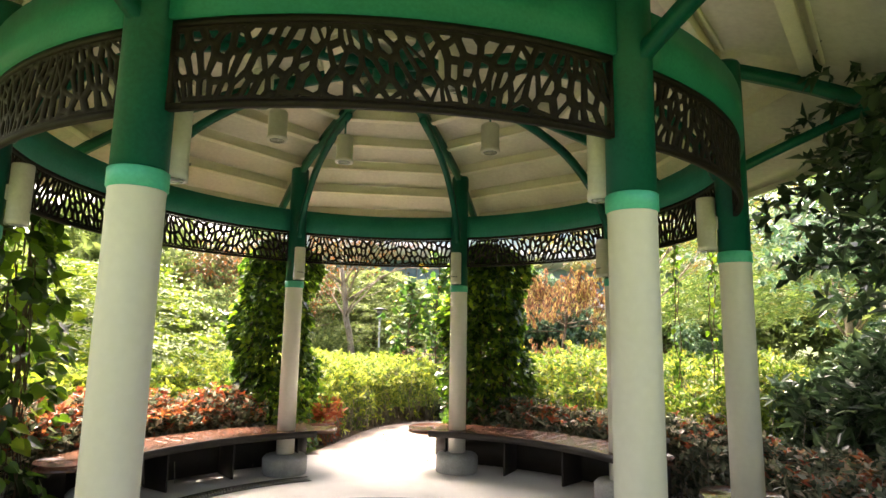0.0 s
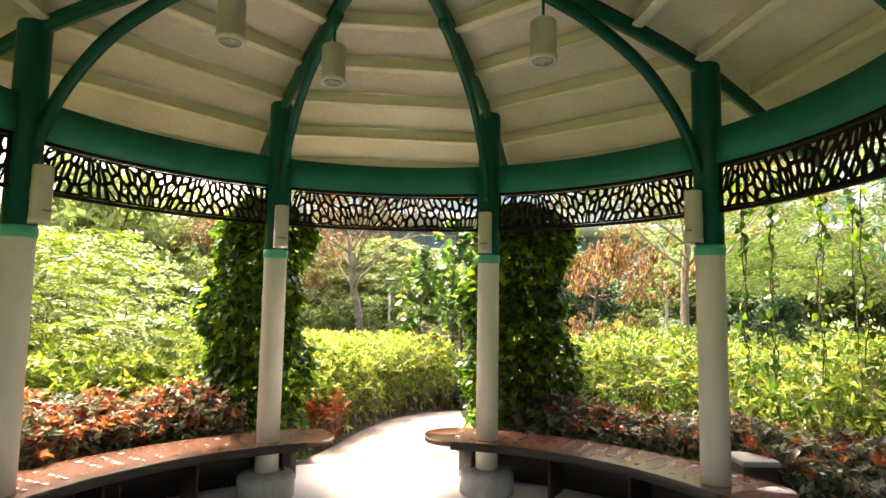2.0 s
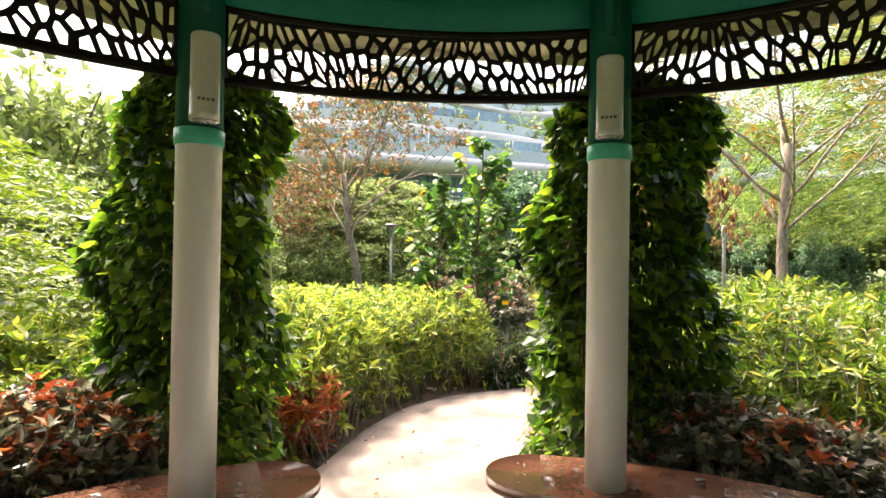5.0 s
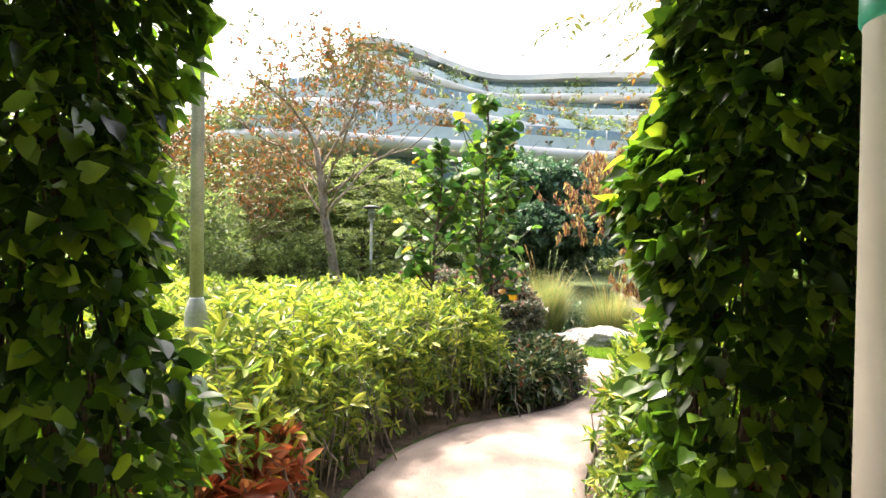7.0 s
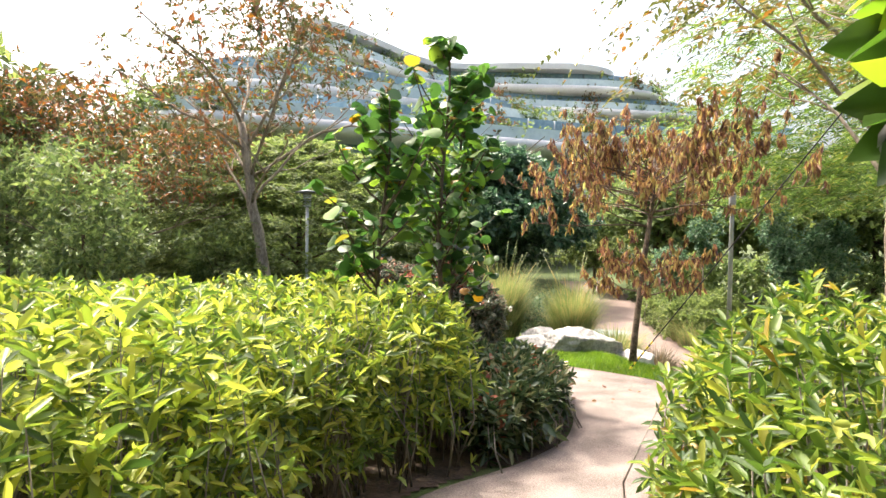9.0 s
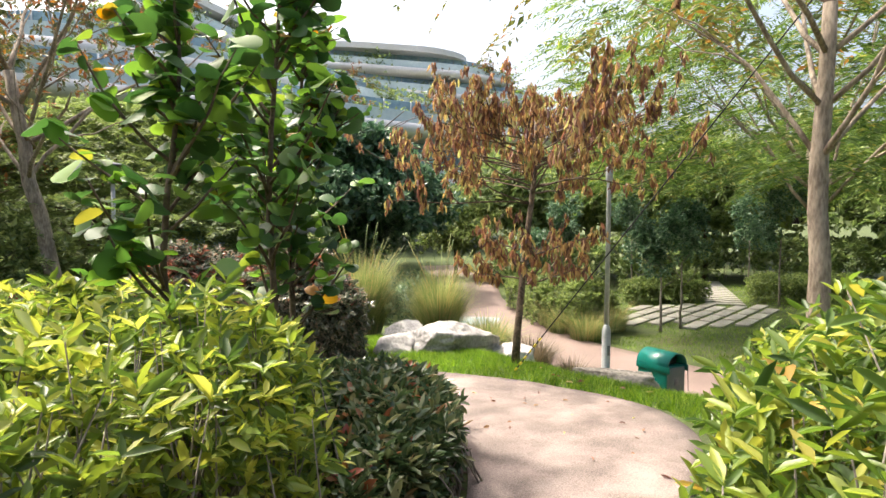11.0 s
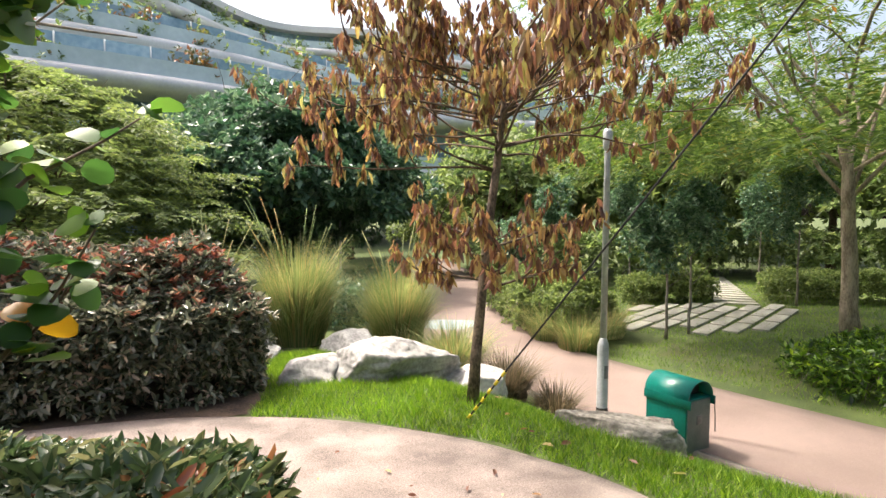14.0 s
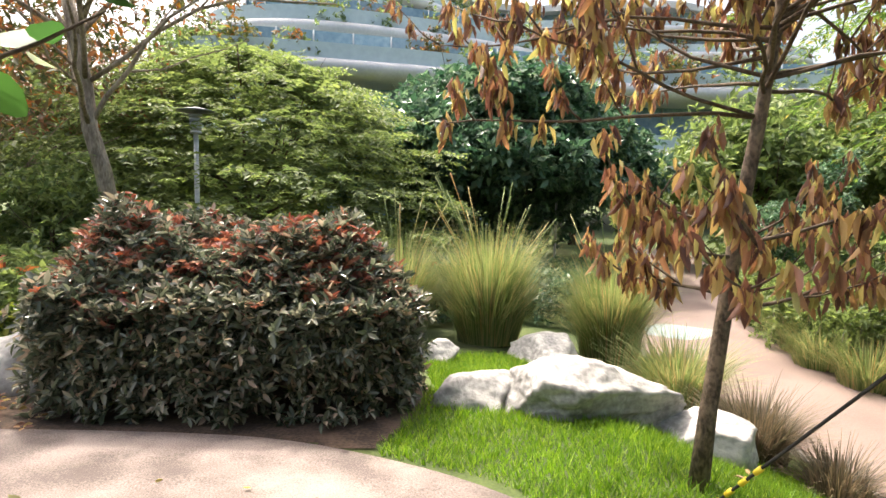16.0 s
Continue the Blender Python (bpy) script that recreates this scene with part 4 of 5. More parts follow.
SHRUB_R = [(0.14, 8.5), (0.28, 9.3), (0.6, 10.0), (1.15, 10.45), (1.75, 10.85), (2.4, 11.2), (4.4, 11.0), (5.4, 9.2), (5.2, 7.2), (3.6, 5.8), (2.9, 6.8), (2.0, 7.7), (1.0, 8.2), (0.4, 8.2)]
hedge("shrub_bed", "bright yellow-green shrubs behind the pavilion bench", "shrubs", SHRUB_R, 1.05, SHRUB_LEAF, 4300, 0.1, 7, seed=2.2, sides=3, rough=0.36, stem_share=0.28, wide=0.28)
RED_R = [pav(a, 3.12) for a in range(20, 125, 10)] + [pav(a, 3.75) for a in range(120, 15, -10)]
RED_L = [pav(a, 3.0) for a in range(-24, -125, -10)] + [pav(a, 3.85) for a in range(-120, -20, 10)]
hedge("red_tipped_shrubs", "glossy dark shrubs with orange-red young leaves", "shrubs", RED_R, 0.72, DARK_LEAF, 2600, 0.085, 7, RED_LEAF, 0.26, seed=0.7, wide=0.42, rough=0.3, lite=True)
hedge("red_tipped_shrubs", "glossy dark shrubs with orange-red young leaves", "shrubs", RED_L, 0.78, DARK_LEAF, 2900, 0.085, 7, RED_LEAF, 0.5, seed=1.7, wide=0.42, rough=0.3, lite=True)
SHRUB_L = [(-2.4, 8.2), (-3.6, 7.4), (-4.5, 6.2), (-5.0, 4.2), (-7.5, 4.0), (-8.5, 7.5), (-7.5, 11), (-5.0, 11.5), (-4.7, 9.6), (-3.4, 8.5)]
hedge("shrub_bed", "pale yellow-green feathery shrubs beside the pavilion", "shrubs", SHRUB_L, 0.95, HEDGE_LEAF, 3600, 0.12, 7, seed=3.1, lite=True)
BUSH = [(-1.15, 16.0), (-0.2, 15.95), (0.8, 16.0), (1.3, 16.3), (1.45, 16.9), (1.0, 17.7), (-0.3, 18.1), (-1.5, 17.8), (-1.8, 16.9)]
hedge("red_tipped_bush", "large rounded dark glossy bush with red young tips", "bush", BUSH, 1.3, DARK_LEAF, 3200, 0.088, 8, BRONZE_LEAF, 0.34, seed=0.2, low=0.0, dome=0.48, stems=False)


def heart_leaves(P, D, S, up):
    """Heart-shaped leaves: lobed at the stalk, pointed at the tip, folded along the midrib."""
    n = len(P)
    D = unit(D)
    side = unit(np.cross(D, up + rng.normal(size=(n, 3)) * 0.5))
    N = np.cross(side, D)
    x = np.array([0.0, -0.1, 0.12, 0.42, 0.75, 1.0, 0.75, 0.42, 0.12, -0.1])
    y = np.array([0.0, 0.26, 0.45, 0.42, 0.2, 0.0, -0.2, -0.42, -0.45, -0.26])
    lift = 0.16 * np.abs(y) - 0.2 * x * x
    V = P[:, None] + S[:, None, None] * (x[None, :, None] * D[:, None] + y[None, :, None] * side[:, None] + lift[None, :, None] * N[:, None])
    k = np.arange(n)[:, None] * 10
    return V.reshape(-1, 3), [np.concatenate([k + np.array(f) for f in ([0, 3, 2, 1], [0, 5, 4, 3], [0, 7, 6, 5], [0, 9, 8, 7])])]


def vine_tower(at, width, depth, height, n, seed, leaf_size=1.0):
    """A climber that hides its frame from the ground to a ragged rounded top."""
    e = thing("vine_tower", "tall post frame overgrown with heart-leaved green climber", "climbing plant", (at[0], at[1], 0), "vine towers")
    r = np.random.default_rng(seed)
    for sx in (-1, 1):
        for sy in (-1, 1):
            make("post", *tube([(sx * width * 0.2, sy * depth * 0.16, -0.02), (sx * width * 0.2, sy * depth * 0.16, height * 0.5), (sx * width * 0.18, sy * depth * 0.14, height * 0.9)], 0.014, 8), BARK_DARK, e)
    u = r.uniform(0, 1, n) ** 0.72
    a = r.uniform(0, 6.283, n)
    shape = (1.0 - 0.16 * u) * np.sqrt(np.clip(1 - np.clip((u - 0.86) / 0.14, 0, 1) ** 2, 0.05, 1))
    bulge = 1 + 0.2 * np.sin(a * 3 + u * 9 + seed) + 0.15 * np.sin(u * 23 + a * 2)
    deep = r.uniform(0.45, 1, n) ** 0.4
    C = np.c_[np.cos(a) * width / 2 * shape * bulge * deep, np.sin(a) * depth / 2 * shape * bulge * deep, u * height]
    D = np.c_[np.cos(a), np.sin(a), -0.5 + r.normal(0, 0.5, n)] + r.normal(0, 0.35, (n, 3))
    size = r.uniform(0.045, 0.1, n) * leaf_size
    make("leaves", *heart_leaves(C, D, size, np.c_[np.cos(a), np.sin(a), np.full(n, 0.6)]), VINE_LEAF, e, smooth=True)
    bars = []
    for _ in range(46):
        q = r.uniform(0, 6.283)
        x, y = math.cos(q) * width * 0.34, math.sin(q) * depth * 0.34
        z1 = r.uniform(0.5, 0.95) * height
        pts = [(x * (1 - 0.2 * t) + r.normal(0, 0.025), y * (1 - 0.2 * t) + r.normal(0, 0.025), z1 * t) for t in np.linspace(0, 1, 8)]
        bars.append(tube(pts, 0.006, 4))
    tagged(make("stem_tangle", *join(bars), BARK_DARK, e), kind="stuff")
    return e


vine_tower((-2.2, 7.75), 1.06, 0.85, 2.75, 7600, 5)
vine_tower((0.6, 7.95), 1.16, 0.8, 2.76, 8800, 6)
vine_tower((-3.7, 4.7), 1.2, 1.1, 2.7, 1300, 8, 1.6)

# hanging climber strands between two columns
e = thing("hanging_vines", "thin hanging climber strands with sparse green leaves", "climbing plant", group="vine strands")
bars, C = [], []
for k in range(8):
    x, y = 2.5 + 0.14 * k + rng.uniform(-0.07, 0.07) + rng.uniform(-0.04, 0.04), 7.05 - 0.05 * k + rng.uniform(-0.2, 0.2)
    z1 = rng.uniform(0.25, 1.3)
    pts = [(x + rng.normal(0, 0.015), y + rng.normal(0, 0.015), z) for z in np.linspace(2.85, z1, 14)]
    bars.append(tube(pts, 0.006, 4))
    for p in pts:
        for _ in range(2 if p[2] < 2.2 else 5):
            C.append(np.array(p) + rng.normal(0, 0.03, 3))
C = np.array(C)
tagged(make("stem_tangle", *join(bars), BARK_DARK, e), kind="stuff")
make("leaves", *leaf_arrays(C, rng.normal(0, 0.6, (len(C), 3)) + np.array([0, 0, -0.6]), 0.08, 0.06, 0.12, 0.2, 0.32), VINE_LEAF, e)

# ---- trees ----
tree("autumn_tree", "slender tan-barked tree with thin orange and green leaves", (-2.8, 20.4), 8.3, 3.8, AUTUMN_LEAF, BARK, 1050, 0.16, 0.13, 0.56, 0.5, 11, (-0.75, -0.2), 5, 0.36, 0.3, seed=1.3, lumps=24)
tree("autumn_tree", "forked tree with thin rusty leaves behind the hedge", (-7.2, 22.0), 6.2, 3.6, AUTUMN_LEAF, BARK, 2500, 0.18, 0.11, 0.5, 0.66, 9, (0.2, 0), 5, 0.36, 0.3, seed=1.9, lumps=24)
tree("spreading_tree", "pale-barked tree with long boughs of yellow-green leaves over the lawn", (4.02, 12.15), 5.6, 2.9, FEATHER_AUTUMN, BARK, 720, 0.1, 0.085, 0.6, 0.45, 11, (0.12, 0.1), seed=2.7,
     spray=dict(profile=[(3.3, 2.4), (3.9, 3.2), (4.8, 2.8), (5.7, 1.4)], length=0.42, pairs=6, L=0.16, W=0.05, tiers=7, inner=0.05, lift=-0.15, droop=0.6, gap=0.45))
tree("layered_tree", "broad light green tree with layered foliage", (-2.9, 25.3), 5.3, 3.9, LIGHT_LEAF, BARK_DARK, 9500, 0.18, 0.12, 0.5, 0.84, 9, (0, 0), seed=3.1,
     spray=dict(profile=[(1.0, 4.2), (1.8, 4.5), (3.0, 4.0), (4.3, 2.8), (5.0, 1.5), (5.3, 0.4)], length=0.7, pairs=6, L=0.16, W=0.07, tiers=17, inner=0.25, lift=0.05, droop=0.22, gap=0.1))
tree("round_tree", "dense rounded deep green tree beside the road", (3.15, 30.0), 6.9, 4.75, ROUND_LEAF, BARK_DARK, 15000, 0.24, 0.14, 0.5, 0.97, 8, (0, 0), 7, 0.5, seed=3.6, dense=110)

# planting that closes the view behind the hedge and beside the pavilion
hedge("shrub_bed", "mixed green shrubs behind the hedge", "shrubs", [(-3.0, 15.6), (-2.2, 17.6), (-2.6, 19.5), (-4.5, 21.5), (-9, 20.5), (-9.5, 15), (-6, 14.2)], 0.95, LIGHT_LEAF, 3200, 0.13, 7, RED_LEAF, 0.04, seed=4.4, stems=False, lite=True)
hedge("shrub_bed", "low mixed shrubs under the light green tree", "shrubs", [(-5, 21.8), (-2, 20.2), (0.2, 19.2), (1.4, 21.5), (3.0, 22.5), (2.5, 26), (-5, 26)], 0.7, ROUND_LEAF, 2600, 0.14, 7, RED_LEAF, 0.05, seed=5.4, stems=False, lite=True)
hedge("shrub_bed", "dark low shrubs at the foot of the round tree", "shrubs", [(2.7, 22.6), (4.5, 22.3), (5.6, 25.0), (6.6, 28.5), (3.0, 27.0)], 0.8, ROUND_LEAF, 1000, 0.14, 7, seed=5.9, stems=False, lite=True)
hedge("leafy_shrub", "small bright green shrub beside the dark bush", "shrub", [(-2.3, 17.1), (-1.7, 17.2), (-1.6, 17.9), (-2.3, 18.2), (-2.8, 17.7)], 0.75, HEDGE_LEAF, 420, 0.09, 7, seed=6.0)
hedge("shrub_bed", "leafy green shrubs beside the pavilion, coloured dark as if shaded", "shrubs", [pav(100, 3.9), pav(85, 4.0), pav(72, 4.3), (5.0, 5.6), (6.5, 5.0), (6.8, 1.5), (4.5, 0.6), pav(128, 4.2), pav(112, 3.9)], 1.35, SHADE_LEAF, 2600, 0.16, 7, seed=7.0, lite=True)
for k, (x, y, h, r, leaf) in enumerate([(-5.2, 9.2, 2.5, 1.6, PALE_LEAF), (-6.6, 7.6, 2.4, 1.5, PALE_LEAF), (-7.6, 11.2, 2.9, 1.9, PALE_LEAF), (-6.2, 5.2, 2.3, 1.4, PALE_LEAF)]):
    tree("small_tree", "small spreading tree with pale yellow-green layered leaves", (x, y), h, r, leaf, BARK_DARK, 620, 0.12, 0.03, 0.45, 0.7, 7, (0, 0), seed=8 + 0.31 * k, group="small spreading trees",
         spray=dict(profile=[(0.8, r * 0.9), (1.4, r * 1.15), (0.78 * h, r * 0.85), (h, r * 0.3)], length=0.5, pairs=6, L=0.15, W=0.055, tiers=7, inner=0.05, lift=0.12, droop=0.3, gap=0.25))
for k, (x, y, h, r) in enumerate([(-5.3, 17.2, 3.5, 1.3), (-7.2, 18.6, 4.2, 1.6), (-4.0, 20.4, 2.6, 1.1), (-8.6, 16.0, 3.8, 1.6)]):
    tree("airy_tree", "slim airy tree with fresh green leaves behind the hedge", (x, y), h, r, FAR_LEAF, BARK_DARK, 900, 0.13, 0.035, 0.6, 0.85, 7, (0, 0), 6, 0.36, 0.4, seed=14 + 0.43 * k, lumps=22, group="airy trees")
tree("leafy_tree", "leafy tree leaning over the pavilion eave, coloured dark as if shaded", (5.0, 3.6), 4.6, 2.5, SHADE_LEAF, BARK_DARK, 3000, 0.14, 0.07, 0.5, 0.75, 8, (-0.4, 0), 7, 0.45, seed=9.4, lumps=22)
tree("leafy_tree", "leafy tree with small light leaves near the pavilion", (5.6, 6.2), 4.2, 2.2, ROUND_LEAF, BARK_DARK, 1900, 0.1, 0.06, 0.5, 0.75, 8, (0, 0), 7, 0.4, seed=9.9, lumps=22)

# a bough with broad leaves by the eave
e = thing("leafy_bough", "broad-leaved bough hanging near the pavilion eave, coloured dark as if shaded", "branch")
P0, _ = limb((4.7, 3.9, 2.2), (-0.85, -0.25, 0.45), 2.4, 0.02, 0.15, 8, -0.02)
make("bough", *tube(P0, np.linspace(0.022, 0.006, 8), 6), BARK_DARK, e)
C = np.repeat(P0[4:], 16, 0) + rng.normal(0, 0.14, (64, 3))
make("foliage", *leaf_arrays(C, rng.normal(0, 0.5, (64, 3)) + np.array([-0.2, -0.2, -0.7]), rng.uniform(0.1, 0.17, 64), rng.uniform(0.045, 0.075, 64)), SHADE_LEAF, e)


# ---- withered tree ----
def withered_tree(at):
    """A young tree whose long brown leaves all hang down."""
    z0 = float(ground(*at))
    r = np.random.default_rng(11)
    e = thing("withered_tree", "young tree with withered brown and ochre hanging leaves", "tree", (at[0], at[1], z0))
    P = [(0, 0, -0.05), (0.03, 0.0, 0.4), (0.09, 0.02, 0.9), (0.14, 0.03, 1.4), (0.22, 0.05, 1.9), (0.3, 0.06, 2.5), (0.3, 0.1, 3.1)]
    make("trunk", *tube(P, (0.056, 0.046, 0.042, 0.04, 0.036, 0.026, 0.012), 12), BARK_MOTTLED, e, smooth=True)
    tips = []
    for k in range(46):
        low = k < 8
        h = 0.95 + 0.07 * k if low else r.uniform(1.95, 2.8)
        s = [np.interp(h, [p[2] for p in P], [p[i] for p in P]) for i in range(2)] + [h]
        a = k * 2.4 + r.uniform(-0.4, 0.4)
        length = r.uniform(0.7, 1.1) if low else np.interp(h, [1.95, 2.2, 2.8], [1.9, 2.3, 1.4]) * r.uniform(0.6, 1.1)
        pts, rad = limb(s, (math.cos(a), math.sin(a), r.uniform(0.05, 0.3) if low else r.uniform(0.1, 0.42)), length, 0.013, 0.3, 9, 0.015, r)
        bars = [tube(pts, rad, 5)]
        tips += [pts[j] for j in range(4 if low else 5, 9) if r.random() < 0.9]
        for _ in range(4 if low else 6):
            q = pts[r.integers(3, 9)]
            p2, r2 = limb(q, (math.cos(a + r.uniform(-1.3, 1.3)), math.sin(a + r.uniform(-1.3, 1.3)), r.uniform(0.1, 0.7) if low else r.uniform(0.2, 1.8)), r.uniform(0.25, 0.65), 0.007, 0.3, 6, 0.1, r)
            bars.append(tube(p2, r2, 4))
            tips += [p2[5], p2[3]]
        make("limb", *join(bars), BARK_DARK, e, smooth=True)
    T = np.array(tips)
    per = 14
    C = np.repeat(T, per, 0) + np.c_[r.normal(0, 0.022, (len(T) * per, 2)), r.normal(0, 0.03, len(T) * per)]
    D = np.c_[r.normal(0, 0.26, (len(C), 2)), -np.ones(len(C))]
    size = r.uniform(0.075, 0.145, len(C)) * np.repeat(r.uniform(0.75, 1.1, len(T)), per)
    make("withered_foliage", *leaf_arrays(C, D, size, size * 0.29, 0.45, 0.08, 0.4, up=r.normal(size=(len(C), 3))), DEAD_LEAF, e)
    return e


withered_tree((3.0, 15.3))


# ---- large-leaved young trees ----
def grape_tree(at, height, n, seed, lean, low=0.28):
    z0 = float(ground(*at))
    r = np.random.default_rng(seed)
    e = thing("large_leaved_tree", "young tree with large round glossy green leaves", "tree", (at[0], at[1], z0), "large-leaved young trees")
    t = np.linspace(0, 1, 9)
    P = np.c_[lean[0] * t + 0.03 * np.sin(t * 9), lean[1] * t, height * t]
    make("trunk", *tube(P, np.linspace(0.03, 0.009, 9), 8), BARK_DARK, e, smooth=True)
    C, D = [], []
    for k in range(n):
        h = r.uniform(low, 1.0)
        s = np.array([np.interp(h, t, P[:, i]) for i in range(3)])
        a = k * 2.4 + r.uniform(-0.5, 0.5)
        length = np.interp(h, [0.28, 0.55, 1], [0.75, 1.05, 0.2]) * r.uniform(0.5, 1.1)
        pts, rad = limb(s, (math.cos(a), math.sin(a), r.uniform(0.5, 1.3)), length, 0.012, 0.3, 6, 0.08, r)
        make("limb", *tube(pts, rad, 5), BARK_DARK, e, smooth=True)
        for q in pts[2:]:
            for _ in range(3):
                C.append(q + r.normal(0, 0.03, 3))
                b = r.uniform(0, 6.28)
                D.append((math.cos(b), math.sin(b), r.uniform(-0.5, 0.7)))
    for h in np.linspace(0.6, 1.0, 14):
        C.append([np.interp(h, t, P[:, i]) for i in range(3)])
        b = r.uniform(0, 6.28)
        D.append((math.cos(b), math.sin(b), r.uniform(0, 0.9)))
    make("foliage", *disc_leaves(np.array(C), np.array(D), r.uniform(0.07, 0.165, len(C))), GRAPE_LEAF, e, smooth=True)
    return e


def disc_leaves(C, D, S):
    """Broad round leaves: ten-sided, cupped along the midrib."""
    n = len(C)
    D = unit(D)
    side = unit(np.cross(D, rng.normal(size=(n, 3)) * 0.7 + np.array([0, 0, 1.0])))
    N = np.cross(side, D)
    a = np.arange(10) * 2 * np.pi / 10
    x, y = 0.5 - 0.5 * np.cos(a), 0.52 * np.sin(a)
    V = C[:, None] + S[:, None, None] * (x[None, :, None] * D[:, None] + y[None, :, None] * side[:, None] + (0.22 * np.abs(y) - 0.14 * x * x)[None, :, None] * N[:, None])
    k = np.arange(n)[:, None] * 10
    F = [k + np.array(f) for f in ([0, 1, 2, 8], [0, 8, 9, 9], [2, 3, 7, 8], [3, 4, 6, 7])]
    quads = np.concatenate([F[0], F[2], F[3]])
    tris = np.concatenate([k + np.array([0, 8, 9]), k + np.array([4, 5, 6])])
    return V.reshape(-1, 3), [quads, tris]


grape_tree((-0.14, 12.85), 3.5, 30, 21, (0.05, -0.05))
grape_tree((-0.75, 12.35), 2.7, 26, 22, (0.1, 0.0))
grape_tree((0.02, 13.4), 3.2, 44, 23, (0.12, 0.0), 0.12)


# ---- lamp posts, bin, rope, rocks ----
def tall_post(at, lift=0.0):
    e = thing("lamp_post", "tall grey galvanised lamp post with a thicker base", "lamp post", (at[0], at[1], float(ground(*at)) + lift), "tall lamp posts")
    make("base_pole", *lathe([(0.075, -0.35), (0.075, 0.05), (0.068, 0.06), (0.068, 0.86), (0.06, 0.9), (0.042, 0.95), (0.04, 0.96)], 20), STEEL, e, smooth=False)
    make("rubber_sleeve", *lathe([(0.071, 0.0), (0.071, 0.1), (0.069, 0.105)], 20), BLACK, e)
    make("access_cover", *block(0.05, 0.012, 0.16, 0.003, (0, -0.066, 0.55)), STEEL_DARK, e)
    make("upper_pole", *lathe([(0.04, 0.95), (0.036, 3.2), (0.034, 3.25)], 16), STEEL, e, smooth=True)
    make("lamp_head", *lathe([(0.036, 3.22), (0.055, 3.26), (0.058, 3.44), (0.04, 3.48)], 20), STEEL, e)
    return e


def garden_lamp(at, tall=3.05):
    e = thing("garden_lamp", "slim grey garden lamp with a flat disc shade", "lamp post", (at[0], at[1], float(ground(*at))), "garden lamps")
    make("pole", *lathe([(0.05, -0.1), (0.05, 0.3), (0.038, 0.34), (0.036, tall - 0.4)], 14), STEEL, e, smooth=True)
    for k in range(5):
        make("louvre", *lathe([(0.075 + 0.004 * k, tall - 0.4 + 0.062 * k), (0.09 + 0.004 * k, tall - 0.39 + 0.062 * k), (0.075 + 0.004 * k, tall - 0.355 + 0.062 * k)], 18), STEEL, e)
    make("shade", *lathe([(0.1, tall - 0.09), (0.27, tall - 0.075), (0.28, tall - 0.06), (0.12, tall - 0.02), (0.02, tall)], 28), STEEL_DARK, e)
    return e


tall_post((5.35, 16.6))
tall_post((-2.2, 9.3), 0.24)
garden_lamp((-2.24, 21.15), 3.35)
garden_lamp((4.68, 28.8))

bx, by = 5.55, 15.58
e = thing("litter_bin", "dark green metal litter bin with a rounded hood", "bin", (bx, by, float(ground(bx, by)) - 0.03))
e.rotation_euler = (0, 0, radians(-80))
e.scale = (0.93, 0.93, 0.93)
make("body", *block(0.54, 0.42, 0.62, 0.012, (0, 0, 0.33)), BIN_GREEN, e)
a = np.linspace(0, np.pi, 19)
arch = [(0.225 * math.cos(q), 0.64 + 0.2 * math.sin(q)) for q in a]
V = [(x, y, z) for x in (-0.28, 0.3) for y, z in arch] + [(x, y * 0.95, 0.64 + (z - 0.64) * 0.95) for x in (-0.28, 0.3) for y, z in arch]
i, w = np.arange(18), 19
Q = np.concatenate([np.stack([i, i + 1, w + 1 + i, w + i], 1), np.stack([2 * w + i, 3 * w + i, 3 * w + 1 + i, 2 * w + 1 + i], 1), np.stack([i, 2 * w + i, 2 * w + 1 + i, i + 1], 1), np.stack([w + i, w + 1 + i, 3 * w + 1 + i, 3 * w + i], 1)])
make("hood", V, [Q], BIN_GREEN, e, smooth=True)
for s in (-1, 1):
    make("hood_skirt", *block(0.62, 0.012, 0.1, 0.004, (0.02, s * 0.219, 0.6)), BIN_GREEN, e)
# black block added under the hood to darken the shaded opening
make("opening_shade", *block(0.4, 0.36, 0.1, 0.01, (-0.05, 0, 0.69)), BLACK, e)
make("end_plate", *block(0.012, 0.4, 0.58, 0.003, (0.277, 0, 0.33)), BIN_END, e)
make("emblem", *block(0.006, 0.09, 0.1, 0.002, (0.286, 0, 0.4)), STEEL_DARK, e)
make("strap", *tube([(0.335, 0.19, 0.62), (0.35, 0.19, 0.45), (0.35, 0.2, 0.25)], 0.006, 5), BLACK, e)

e = thing("guy_rope", "taut black guy rope with a yellow striped lower end", "rope")
A, B = np.array([2.74, 14.88, -0.34]), np.array([3.97, 12.2, 3.25])
make("rope", *tube([A + (B - A) * t for t in np.linspace(0.0, 1, 12)], 0.0075, 6), BLACK, e)
for k in range(6):
    p, q = A + (B - A) * (0.012 + 0.022 * k), A + (B - A) * (0.022 + 0.022 * k)
    make("yellow_band", *tube([p, (p + q) / 2, q], 0.0125, 8), YELLOW, e)


